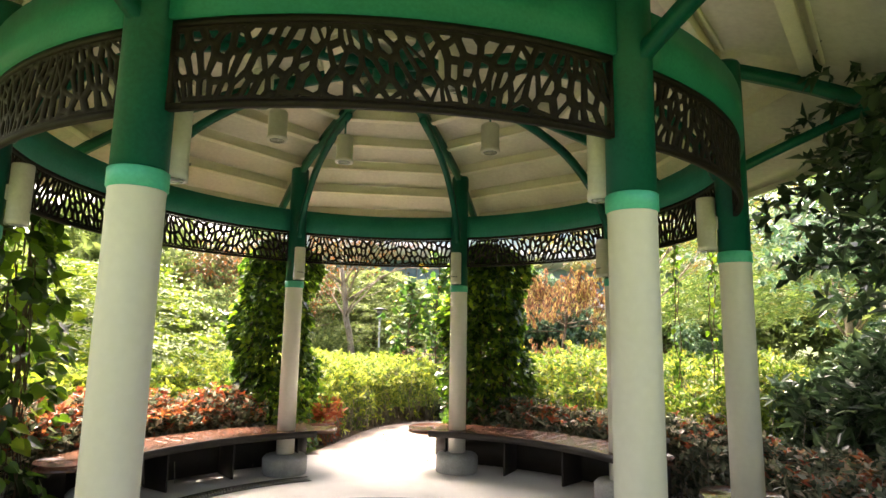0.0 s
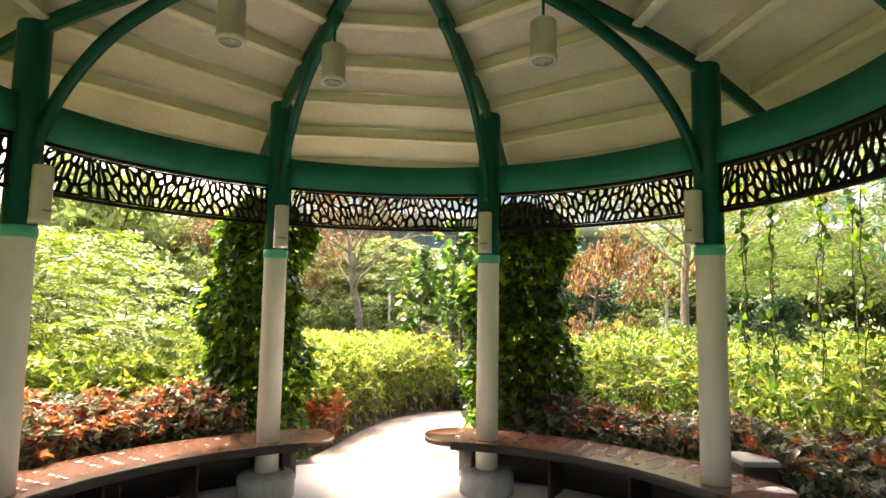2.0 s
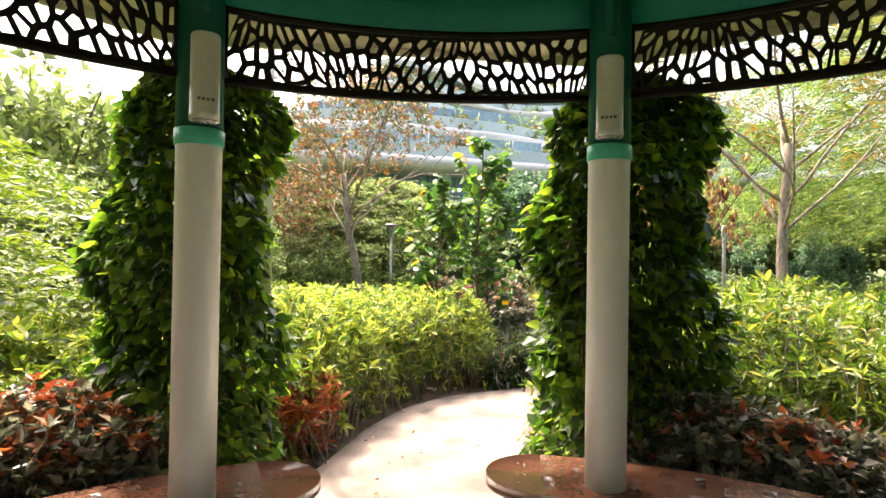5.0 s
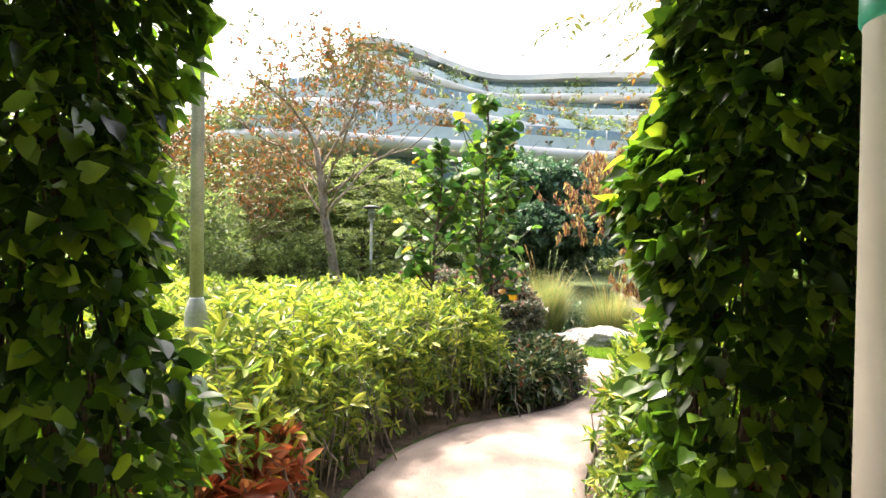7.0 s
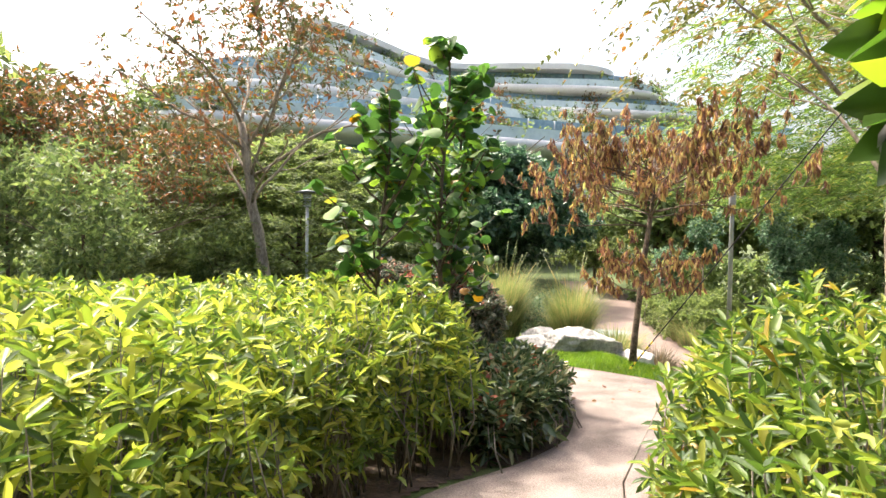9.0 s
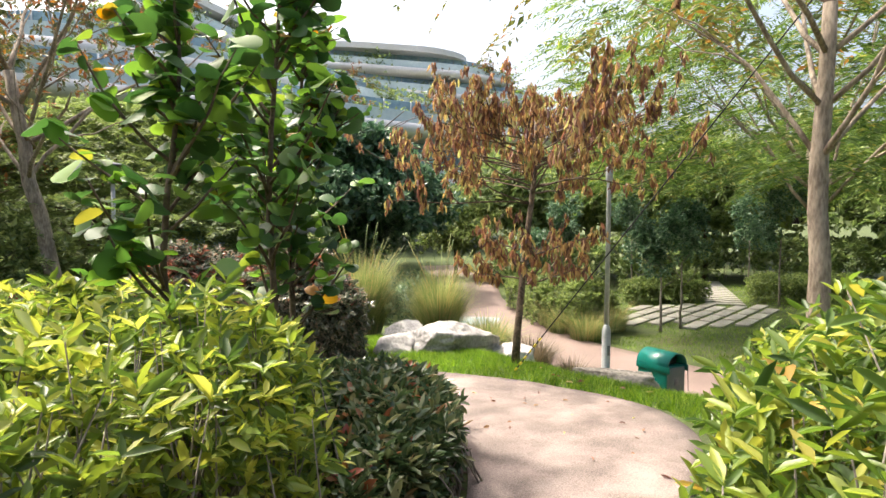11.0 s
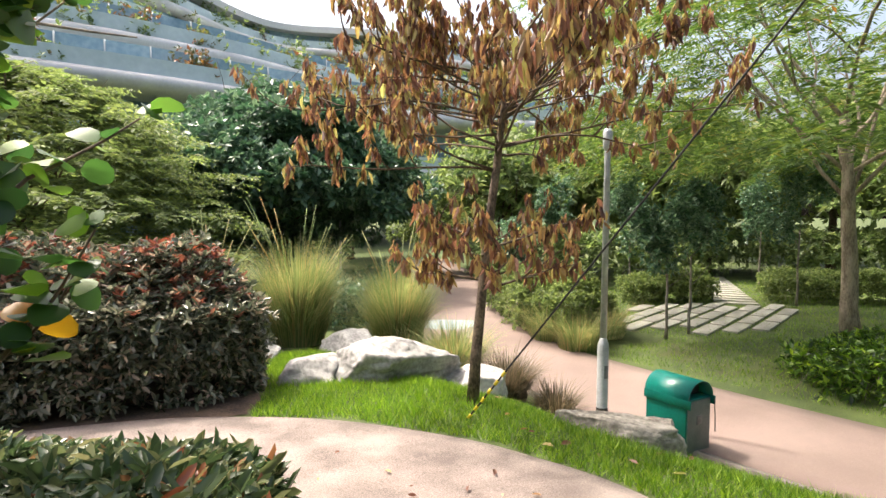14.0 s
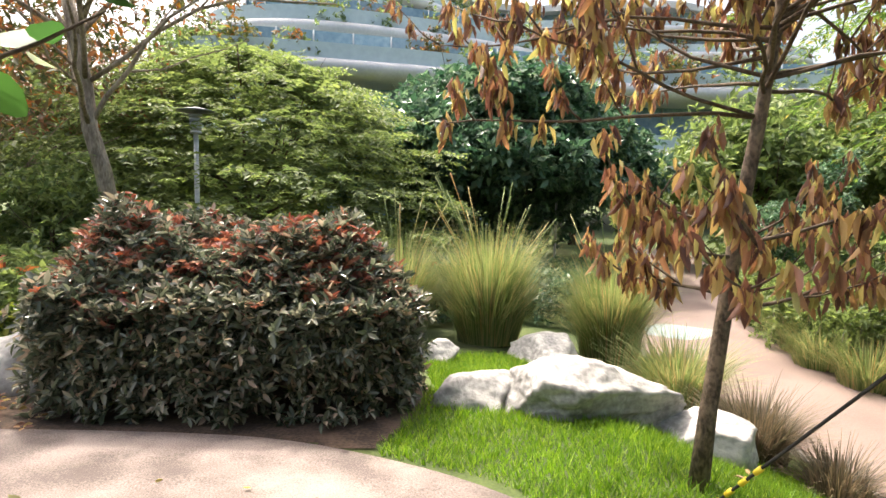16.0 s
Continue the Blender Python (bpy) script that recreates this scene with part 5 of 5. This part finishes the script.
def rock(at, size, seed, turn=0.0, label="pale weathered granite boulder on the grass", mat=ROCK):
    """A boulder: a ball cut by random planes and roughened."""
    r = np.random.default_rng(seed)
    bm = bmesh.new()
    bmesh.ops.create_icosphere(bm, subdivisions=5 if size[0] > 0.6 else 4, radius=1)
    P = np.array([v.co[:] for v in bm.verts])
    for k in range(22):
        n = unit(r.normal(size=3) * np.array([1, 1, 0.8]))
        d = r.uniform(0.55, 0.9)
        h = P @ n - d
        P = P - np.outer(np.clip(h, 0, None) * 0.98, n)
    for v, p in zip(bm.verts, P):
        q = Vector(p * 2.3 + seed)
        p = p * (1 + 0.09 * noise.noise(q) + 0.06 * noise.noise(q * 3.1) + 0.035 * noise.noise(q * 7) + 0.015 * noise.noise(q * 15))
        v.co = (p[0] * size[0], p[1] * size[1], p[2] * size[2])
    bm.verts.index_update()
    V = np.array([v.co[:] for v in bm.verts])
    F = np.array([[v.index for v in f.verts] for f in bm.faces])
    bm.free()
    o = tagged(make("boulder", V, [F], mat), label, "rock", "boulders")
    o.location = (at[0], at[1], float(ground(*at)) + size[2] * 0.1)
    o.rotation_euler = (0, 0, radians(turn))
    return o


rock((2.6, 16.75), (1.0, 0.72, 0.36), 31, 10, "large pale granite boulder with facets on the grass")
rock((1.9, 16.75), (0.42, 0.42, 0.22), 37, -15, "pale granite boulder leaning against a larger one")
rock((3.55, 16.5), (0.5, 0.36, 0.28), 32, -20)
rock((1.5, 18.6), (0.3, 0.25, 0.2), 33)
rock((2.85, 19.2), (0.6, 0.45, 0.34), 34, 30)
rock((3.98, 14.5), (0.74, 0.3, 0.25), 38, -46, "long flat weathered stone at the edge of the lawn", ROCK_TAN)
rock((-2.0, 16.9), (0.6, 0.45, 0.45), 36)

# ---- reeds ----
def reed(at, height, n, spread, seed, plumes=0, leaf=REED_LEAF, label="tall arching clump of yellow-green ornamental grass"):
    r = np.random.default_rng(seed)
    e = thing("ornamental_grass", label, "grass clump", (at[0], at[1], float(ground(*at))), "grass clumps")
    a, l = r.uniform(0, 6.283, n), r.uniform(0.45, 1.2, n) * height
    out = r.uniform(-0.05, 0.55, n) * spread
    base = np.c_[np.cos(a), np.sin(a)] * (r.uniform(0, 1, n) ** 0.5 * spread * 0.27)[:, None]
    rows = []
    side = np.c_[-np.sin(a), np.cos(a)]
    droop = r.uniform(0.05, 0.4, n)
    for t in (0, 0.4, 0.75, 1.0):
        xy = base + np.c_[np.cos(a), np.sin(a)] * (out * t ** 1.8)[:, None]
        z = l * (t - droop * t ** 3)
        w = 0.0075 * (1 - t * 0.85)
        rows.append(np.stack([np.c_[xy - side * w, z], np.c_[xy + side * w, z]], 1))
    V = np.concatenate(rows, 1).reshape(-1, 3)
    k = np.arange(n)[:, None] * 8
    make("blades", V, [np.concatenate([k + np.array([2 * j, 2 * j + 1, 2 * j + 3, 2 * j + 2]) for j in range(3)])], leaf, e)
    if plumes:
        bars = []
        for _ in range(plumes):
            q, o = r.uniform(0, 6.28), r.uniform(0.1, 0.6) * spread
            hgt = height * r.uniform(1.0, 1.45)
            bars.append(tube([(0.05 * math.cos(q), 0.05 * math.sin(q), 0), (o * 0.4 * math.cos(q), o * 0.4 * math.sin(q), hgt * 0.6), (o * math.cos(q), o * math.sin(q), hgt)], (0.003, 0.003, 0.007), 4))
        make("flower_stalks", *join(bars), REED_LEAF, e)
    return e


reed((2.2, 20.3), 1.6, 3600, 1.6, 41, 18)
reed((4.0, 20.6), 1.55, 3600, 1.5, 42, 12)
reed((0.9, 20.9), 1.5, 2400, 1.5, 43, 14)
reed((4.35, 18.9), 0.8, 1500, 1.4, 44)
reed((4.4, 17.3), 0.6, 1400, 1.0, 45, 0, REED_BROWN, "low clump of purple-brown grass beside a boulder")
reed((4.75, 16.7), 0.38, 700, 0.8, 46, 0, REED_BROWN, "low clump of purple-brown grass by the road")
for k, (x, y) in enumerate([(7.15, 19.7), (7.1, 20.6), (7.4, 21.5), (7.9, 22.4), (8.3, 20.4), (8.5, 21.6)]):
    reed((x, y), 0.75, 900, 1.3, 50 + k)

# ---- lawn ----
def lawn(poly, n, height, seed):
    xy, d = scatter(poly, n)
    z = ground(xy[:, 0], xy[:, 1]) - 0.03
    m = len(xy)
    a = rng.uniform(0, 6.283, m)
    hgt = height * rng.uniform(0.5, 1.2, m) * (1 + 0.3 * wave(xy[:, 0], xy[:, 1], 1.5, seed))
    w = rng.uniform(0.003, 0.006, m)
    lean = rng.normal(0, 0.45, (m, 2)) * hgt[:, None]
    s = np.c_[np.cos(a), np.sin(a)] * w[:, None]
    V = np.stack([np.c_[xy - s, z], np.c_[xy + s, z], np.c_[xy + lean, z + hgt]], 1).reshape(-1, 3)
    return tagged(make("lawn_grass", V, [np.arange(3 * m).reshape(-1, 3)], GRASS_LEAF), "short bright green lawn grass beside the path", "grass", kind="stuff")


LAWN_A = [(2.9, 12.0), (3.12, 12.8), (3.06, 13.5), (2.76, 14.35), (1.85, 15.32), (1.2, 15.6), (1.35, 16.2), (1.5, 17.2), (1.3, 19.0), (3.2, 19.2), (4.3, 18.0), (4.9, 16.9), (5.2, 15.9), (5.7, 14.6), (6.4, 12.6), (7.5, 10.8), (4.5, 11.2)]
lawn(LAWN_A, 90000, 0.075, 0.5)
LAWN_B = [(8.7, 15.0), (8.0, 17.0), (7.2, 19.5), (9.3, 19.8), (9.6, 24), (11, 27), (20, 27), (25, 20), (22, 12), (10.5, 12)]
lawn(LAWN_B, 70000, 0.07, 1.5)

# ---- beyond the road ----
GARDEN = [(7.0, 19.8), (6.9, 21.5), (7.6, 24.5), (8.8, 24.8), (9.4, 22.8), (8.6, 20.5)]
hedge("shrub_bed", "mixed light green grasses and shrubs beside the road", "shrubs", GARDEN, 1.1, LIGHT_LEAF, 1500, 0.12, 7, seed=0.9, lite=True)
COVER = [(9.2, 17.2), (8.6, 16.0), (9.0, 14.6), (10.5, 13.0), (14, 13.5), (13.5, 16.5), (11.0, 17.6)]
hedge("ground_cover_bed", "low dark green leafy ground cover by the road", "shrubs", COVER, 0.5, VINE_LEAF, 1800, 0.13, 7, seed=1.4, lite=True)
HEDGE_FAR = [(11.5, 23.6), (14.4, 23.2), (14.8, 24.3), (12.0, 24.8)]
hedge("low_hedge", "low clipped green hedge beside the paved terrace", "hedge", HEDGE_FAR, 0.8, LIGHT_LEAF, 700, 0.12, 6, seed=2.0, stems=False, lite=True)
hedge("low_hedge", "low clipped green hedge beside the paved terrace", "hedge", [(15.6, 22.6), (18.6, 20.8), (19.6, 21.8), (16.6, 23.9)], 0.8, LIGHT_LEAF, 800, 0.12, 6, seed=2.4, stems=False, lite=True)
hedge("shrub_belt", "dense green shrubs along the far side of the lawn", "shrubs", [(9.5, 27.5), (14, 26.5), (19, 27.5), (26, 22), (29, 14), (32, 14), (31, 24), (22, 32), (10, 31)], 1.7, FAR_LEAF, 3000, 0.28, 6, seed=8.8, stem_share=0.05, lite=True)
hedge("shrub_belt", "dense green shrubs in the park beyond the hedge", "shrubs", [(-10, 14), (-9.5, 20.5), (-6, 22.5), (-6, 27), (-2, 28), (1, 33), (-8, 32), (-16, 26), (-16, 13)], 1.5, FAR_LEAF, 2600, 0.26, 6, seed=9.8, stem_share=0.05, lite=True)
# paved terrace: slabs with grass joints
terrace = thing("pavement_terrace", "pale stone slabs laid with grass joints", "paving", kind="structure")
zone = [(9.3, 20.6), (11.0, 23.4), (14.2, 22.8), (15.4, 21.6), (12.4, 19.6)]
slab_mesh = None
for i in range(-8, 9):
    for j in range(-9, 10):
        u, w = i * 1.25 + (0.62 if j % 2 else 0), j * 0.44
        q = radians(28)
        x, y = 12.3 + u * math.cos(q) - w * math.sin(q), 21.5 + u * math.sin(q) + w * math.cos(q)
        if not inside(zone, np.array([x]), np.array([y]))[0][0]:
            continue
        m = pose(x, y, float(ground(x, y)) - 0.01, 0, 0, 28 + random.uniform(-1, 1))
        if slab_mesh is None:
            slab_mesh = make("slab", *block(1.12, 0.33, 0.06, 0.008), TERRACE, terrace)
            slab_mesh.matrix_basis = m
        else:
            again(slab_mesh, "slab", m, terrace)
for i in range(14):
    x, y = 14.6 + 0.36 * i, 22.8 + 0.42 * i
    again(slab_mesh, "slab", pose(x, y, float(ground(x, y)) - 0.01, 0, 0, -40), terrace)
for i in range(8):
    x, y = 19.0 + 0.7 * i, 24.0 - 0.25 * i
    again(slab_mesh, "slab", pose(x, y, float(ground(x, y)) - 0.01, 0, 0, -20), terrace)

tree("shade_tree", "stout tree with feathery light foliage on the lawn", (13.3, 18.8), 9.0, 6.2, FEATHER_LEAF, BARK, 3600, 0.3, 0.16, 0.5, 0.7, 11, (-0.2, 0.2), seed=4.1,
     spray=dict(profile=[(3.4, 4.6), (4.6, 6.2), (6.6, 6.6), (8.2, 5.2), (9.4, 2.6)], length=1.25, pairs=11, L=0.27, W=0.055, tiers=10, inner=0.1, lift=0.0, droop=0.35, gap=0.3))
for k, (x, y, hgt) in enumerate([(9.4, 19.9, 3.4), (10.2, 20.1, 3.3), (12.6, 24.9, 4.0), (15.8, 21.9, 4.2), (17.5, 24.5, 4.0), (19.5, 19.5, 3.8), (11.2, 27, 3.9), (8.3, 23.8, 2.6)]):
    tree("slender_tree", "slender young tree with small dark green crown", (x, y), hgt, 0.85, ROUND_LEAF, BARK_GREY, 620, 0.12, 0.03, 0.5, 0.62, 4, (0, 0), 6, 0.45, seed=5 + 0.37 * k, lumps=7, group="slender young trees")

# ---- far trees round about ----
FAR = [(-9, 27, 5.5, 3.2), (-14, 22, 6.0, 3.6), (-12, 14, 4.2, 2.8), (-16, 30, 8, 4.5), (-24, 36, 9, 5), (-6, 34, 5, 3.5), (8, 42, 6, 4), (14, 36, 7, 4), (12.5, 33, 6, 3.4), (20.5, 29.5, 7, 3.6), (26, 23.5, 7, 4), (20, 31, 7.5, 4.5), (26, 28, 8, 4.5), (30, 38, 9, 5), (22, 12, 7, 4.5), (9.5, 33, 4, 2.2), (-20, 12, 7, 4.5), (-16, 3, 7, 4.5), (12, 3, 6, 3.6), (8.8, 7.0, 5.2, 2.6), (7.2, 1.5, 5.0, 2.8), (-10, -4, 7, 4), (4, -9, 7, 4.5), (-4, -11, 7, 4.5), (14, -8, 7, 4.5), (10.5, 9.5, 5, 3), (15, 8, 6, 3.8), (16.5, 33, 7, 4), (-3, 38, 6, 4), (-13, 36, 7, 4.5), (-22, 24, 8, 5), (28, 33, 8, 5), (-11, 8.5, 4, 2.6), (-10.8, 19, 7.2, 3.6), (5.5, 37, 5, 3), (34, 24, 9, 5.5), (33, 12, 9, 5.5)]
kinds = [tree("far_tree", "leafy mid-green tree in the park", (FAR[0][0], FAR[0][1]), 6, 3.4, FAR_LEAF, BARK_DARK, 1000, 0.38, 0.14, 0.5, 0.78, 7, (0, 0), 6, 0.4, seed=6.1, lumps=22, group="park trees"),
         tree("far_tree", "leafy pale green tree in the park", (FAR[1][0], FAR[1][1]), 6, 3.4, LIGHT_LEAF, BARK_DARK, 1000, 0.36, 0.13, 0.5, 0.78, 7, (0, 0), 6, 0.4, seed=6.8, lumps=26, group="park trees")]
for k, (x, y, hgt, rad) in enumerate(FAR[2:]):
    m = pose(x, y, float(ground(x, y)) - 0.05, 0, 0, 77 * k) @ Matrix.Diagonal((rad / 3.4, rad / 3.4, hgt / 6, 1))
    copy_thing(kinds[k % 2], m)

# ---- the terraced building ----
building = thing("terraced_building", "large curved white building with planted terraces and glass walls", "building", (0, 0, 0))


def front(pts, n=60):
    P = [Vector((*p, 0)) for p in pts]
    P = [2 * P[0] - P[1], *P, 2 * P[-1] - P[-2]]
    out = []
    segs = len(P) - 3
    for s in np.linspace(0, segs - 1e-6, n):
        k = int(s)
        t = s - k
        a, b, c, d = P[k:k + 4]
        v = 0.5 * (2 * b + (c - a) * t + (2 * a - 5 * b + 4 * c - d) * t * t + (3 * b - a - 3 * c + d) * t ** 3)
        out.append((v.x, v.y))
    return np.array(out)


def wall_strip(line, z0, z1, inset=0.0):
    t = unit(np.gradient(line, axis=0))
    nrm = np.stack([-t[:, 1], t[:, 0]], 1)
    q = line + nrm * inset
    n = len(q)
    V = np.concatenate([np.c_[q, np.full(n, z0)], np.c_[q, np.full(n, z1)]])
    i = np.arange(n - 1)
    return V, [np.stack([i, i + 1, n + 1 + i, n + i], 1)]


def storey(pts, z, tall=3.9, deep=5):
    """A floor: rounded fascia, soffit, roof deck, set-back glass with mullions, glass rail."""
    line = front(pts)
    t = unit(np.gradient(line, axis=0))
    nrm = np.stack([-t[:, 1], t[:, 0]], 1)
    n = len(line)
    prof = [(deep, z), (1.2, z), (0.35, z + 0.15), (0.0, z + 0.55), (0.05, z + 0.95), (0.4, z + 1.15), (deep, z + 1.15)]
    V = np.concatenate([np.c_[line + nrm * d, np.full(n, h)] for d, h in prof])
    i = np.arange(n - 1)
    Q = np.concatenate([np.stack([k * n + i, k * n + i + 1, (k + 1) * n + i + 1, (k + 1) * n + i], 1) for k in range(len(prof) - 1)])
    make("floor_slab", V, [Q], SLAB, building, smooth=False)
    make("glass_wall", *wall_strip(line, z + 1.15, z + tall, 3.2), GLASS_WALL, building)
    make("glass_rail", *wall_strip(line, z + 1.15, z + 2.1, 0.6), GLASS_RAIL, building)
    q = line + nrm * 3.1
    bar = None
    for k in range(0, n, 2):
        m = Matrix.Translation((q[k][0], q[k][1], z + (tall + 1.15) / 2))
        if bar is None:
            bar = make("mullion", *block(0.09, 0.09, tall - 1.15, 0), MULLION, building)
            bar.matrix_basis = m
        else:
            again(bar, "mullion", m, building)
    back = line + np.array([0.0, 26.0])
    V = np.concatenate([np.c_[line + nrm * 2.0, np.full(n, z + 1.1)], np.c_[back, np.full(n, z + 1.1)]])
    make("roof_deck", V, [np.stack([i, i + 1, n + i + 1, n + i], 1)], SOFFIT, building)
    # terrace planting: green clumps, taller rusty and yellow-green ones between
    for leaf, step, share, size, tall_by, name in ((FAR_LEAF, 3, 0.75, 1.0, 0.75, "terrace_planting"), (AUTUMN_LEAF, 7, 0.55, 0.75, 1.5, "terrace_planting"), (FEATHER_AUTUMN, 6, 0.5, 0.8, 1.1, "terrace_planting")):
        C = [np.c_[line[3] + nrm[3] * 1.4 + rng.normal(0, 0.5, (30, 2)), z + 1.2 + np.abs(rng.normal(0, 0.4, 30))]]
        for k in range(4, n - 3, step):
            if rng.random() < share:
                p = line[k] + nrm[k] * rng.uniform(1.0, 2.2)
                m = int(rng.integers(80, 240))
                s = rng.uniform(0.5, 1.3) * size
                C.append(np.c_[p + rng.normal(0, s, (m, 2)) * np.array([1, 0.7]), z + 1.2 + np.abs(rng.normal(0, s * tall_by, m))])
        C = np.concatenate(C)
        tagged(make(name, *rosettes(C, rng.normal(size=C.shape) + np.array([0, 0, 1]), 5, 0.36, 0.17, lite=True), leaf, building), kind="stuff")


LOW = [(-17, 62), (-18.5, 52), (-13, 46), (-2, 48), (10, 52), (22, 54), (36, 52)]
base_line = front(LOW)[:38]
make("glass_wall", *wall_strip(base_line, -1.2, 3.6, 3.2), GLASS_WALL, building)
way = unit(np.gradient(base_line, axis=0))
inner = base_line + np.stack([-way[:, 1], way[:, 0]], 1) * 3.1
bar = make("mullion", *block(0.12, 0.12, 4.8, 0), MULLION, building)
bar.matrix_basis = Matrix.Translation((inner[0][0], inner[0][1], 1.2))
for p in inner[1:]:
    again(bar, "mullion", Matrix.Translation((p[0], p[1], 1.2)), building)
storey(LOW, 3.6, 4.4)
storey(LOW, 8.0, 3.4)
storey([(-14, 62), (-16, 54), (-9, 51), (3, 55), (14, 62), (26, 68), (34, 74)], 11.4, 3.5)
storey([(-13, 78), (-14.5, 66), (-8, 62), (5, 72), (20, 82), (36, 84), (48, 86), (53, 94)], 14.9, 3.4)
storey([(-11, 84), (-13, 72), (-7, 70), (6, 82), (20, 86), (36, 86), (47, 88), (51, 96)], 18.3, 3.4)
storey([(-9, 88), (-10, 77), (-5, 75), (8, 88), (20, 88), (33, 87), (42, 90), (45, 98)], 21.7, 3.6)
top = front([(-9, 90), (-11, 79), (-5, 77), (8, 90), (20, 89), (29, 88), (35, 91), (37, 99)])
V, F = wall_strip(top, 25.2, 26.0, 0)
t = unit(np.gradient(top, axis=0))
inner = top + np.stack([-t[:, 1], t[:, 0]], 1) * 3.0
n = len(top)
V2 = np.concatenate([np.c_[top, np.full(n, 25.2)], np.c_[inner, np.full(n, 25.2)], np.c_[top, np.full(n, 26.0)], np.c_[inner, np.full(n, 26.0)]])
i = np.arange(n - 1)
make("roof_edge", *join([(V, F), (V2, [np.concatenate([np.stack([i, i + 1, n + i + 1, n + i], 1), np.stack([2 * n + i, 2 * n + i + 1, 3 * n + i + 1, 3 * n + i], 1)])])]), SLAB, building)

# ---- soil under the planting, fallen leaves ----
def soil(poly, label):
    p = np.array(poly, float)
    lo, hi = p.min(0), p.max(0)
    g = 0.06
    nx, ny = int((hi[0] - lo[0]) / g) + 2, int((hi[1] - lo[1]) / g) + 2
    X, Y = np.meshgrid(lo[0] + g * np.arange(nx), lo[1] + g * np.arange(ny))
    V = np.stack([X.ravel(), Y.ravel(), ground(X, Y).ravel() - 0.02 + 0.006 * wave(X, Y, 4).ravel()], 1)
    i, j = np.meshgrid(np.arange(ny - 1), np.arange(nx - 1), indexing="ij")
    a = (i * nx + j).ravel()
    mid = V[a, :2] + g / 2
    ok, d = inside(poly, mid[:, 0], mid[:, 1])
    keep = a[ok | (d < 0.06)]
    return tagged(make("soil_bed", V, [np.stack([keep, keep + 1, keep + nx + 1, keep + nx], 1)], SOIL), label, "soil", kind="structure")


BUSH_BED = [(-1.7, 15.86), (0.6, 15.83), (1.1, 15.68), (1.35, 16.2), (1.55, 16.9), (1.1, 17.8), (-0.3, 18.2), (-1.6, 17.9), (-2.0, 16.9)]
for poly in (HEDGE_A, HEDGE_B, SHRUB_R, RED_R, RED_L, BUSH_BED):
    soil(poly, "dark soil with leaf litter under the planting")
soil([(-3.2, 15.9), (-1.0, 15.9), (-1.1, 16.1), (-1.8, 16.9), (-2.6, 17.5), (-3.6, 17)], "dark soil with leaf litter beside the path")


def fallen(poly, n, size, mat, label):
    xy, _ = scatter(poly, n)
    P = np.c_[xy, ground(xy[:, 0], xy[:, 1]) + 0.012]
    b = rng.uniform(0, 6.28, len(P))
    sz = rng.uniform(0.5, 1.2, len(P)) * size
    return tagged(make("fallen_leaves", *leaf_arrays(P, np.c_[np.cos(b), np.sin(b), rng.uniform(0, 0.25, len(P))], sz, sz * 0.4, 0.3, 0.1), mat), label, "leaves", kind="stuff")


fallen([(0.3, 9.5), (1.2, 11.3), (1.4, 13.5), (0.6, 14.9), (-1, 15.5), (1.5, 15.1), (2.9, 13.2), (2.2, 11.7)], 34, 0.06, DEAD_LEAF, "dry brown leaves fallen on the path")
fallen([(2.6, 14.4), (3.4, 12.4), (4.9, 13.5), (4.6, 15.8), (3.2, 16.0)], 26, 0.08, DEAD_LEAF, "dry brown leaves fallen on the lawn")
fallen([(-3.2, 15.8), (-1.0, 15.8), (-1.1, 16.1), (-2.6, 17.4)], 260, 0.07, DEAD_LEAF, "dry brown leaf litter on the soil")
fallen([(-1.6, 7.2), (0.2, 7.2), (0.2, 9.4), (-1.1, 9.6)], 26, 0.05, DEAD_LEAF, "few dry leaves on the pavilion path")
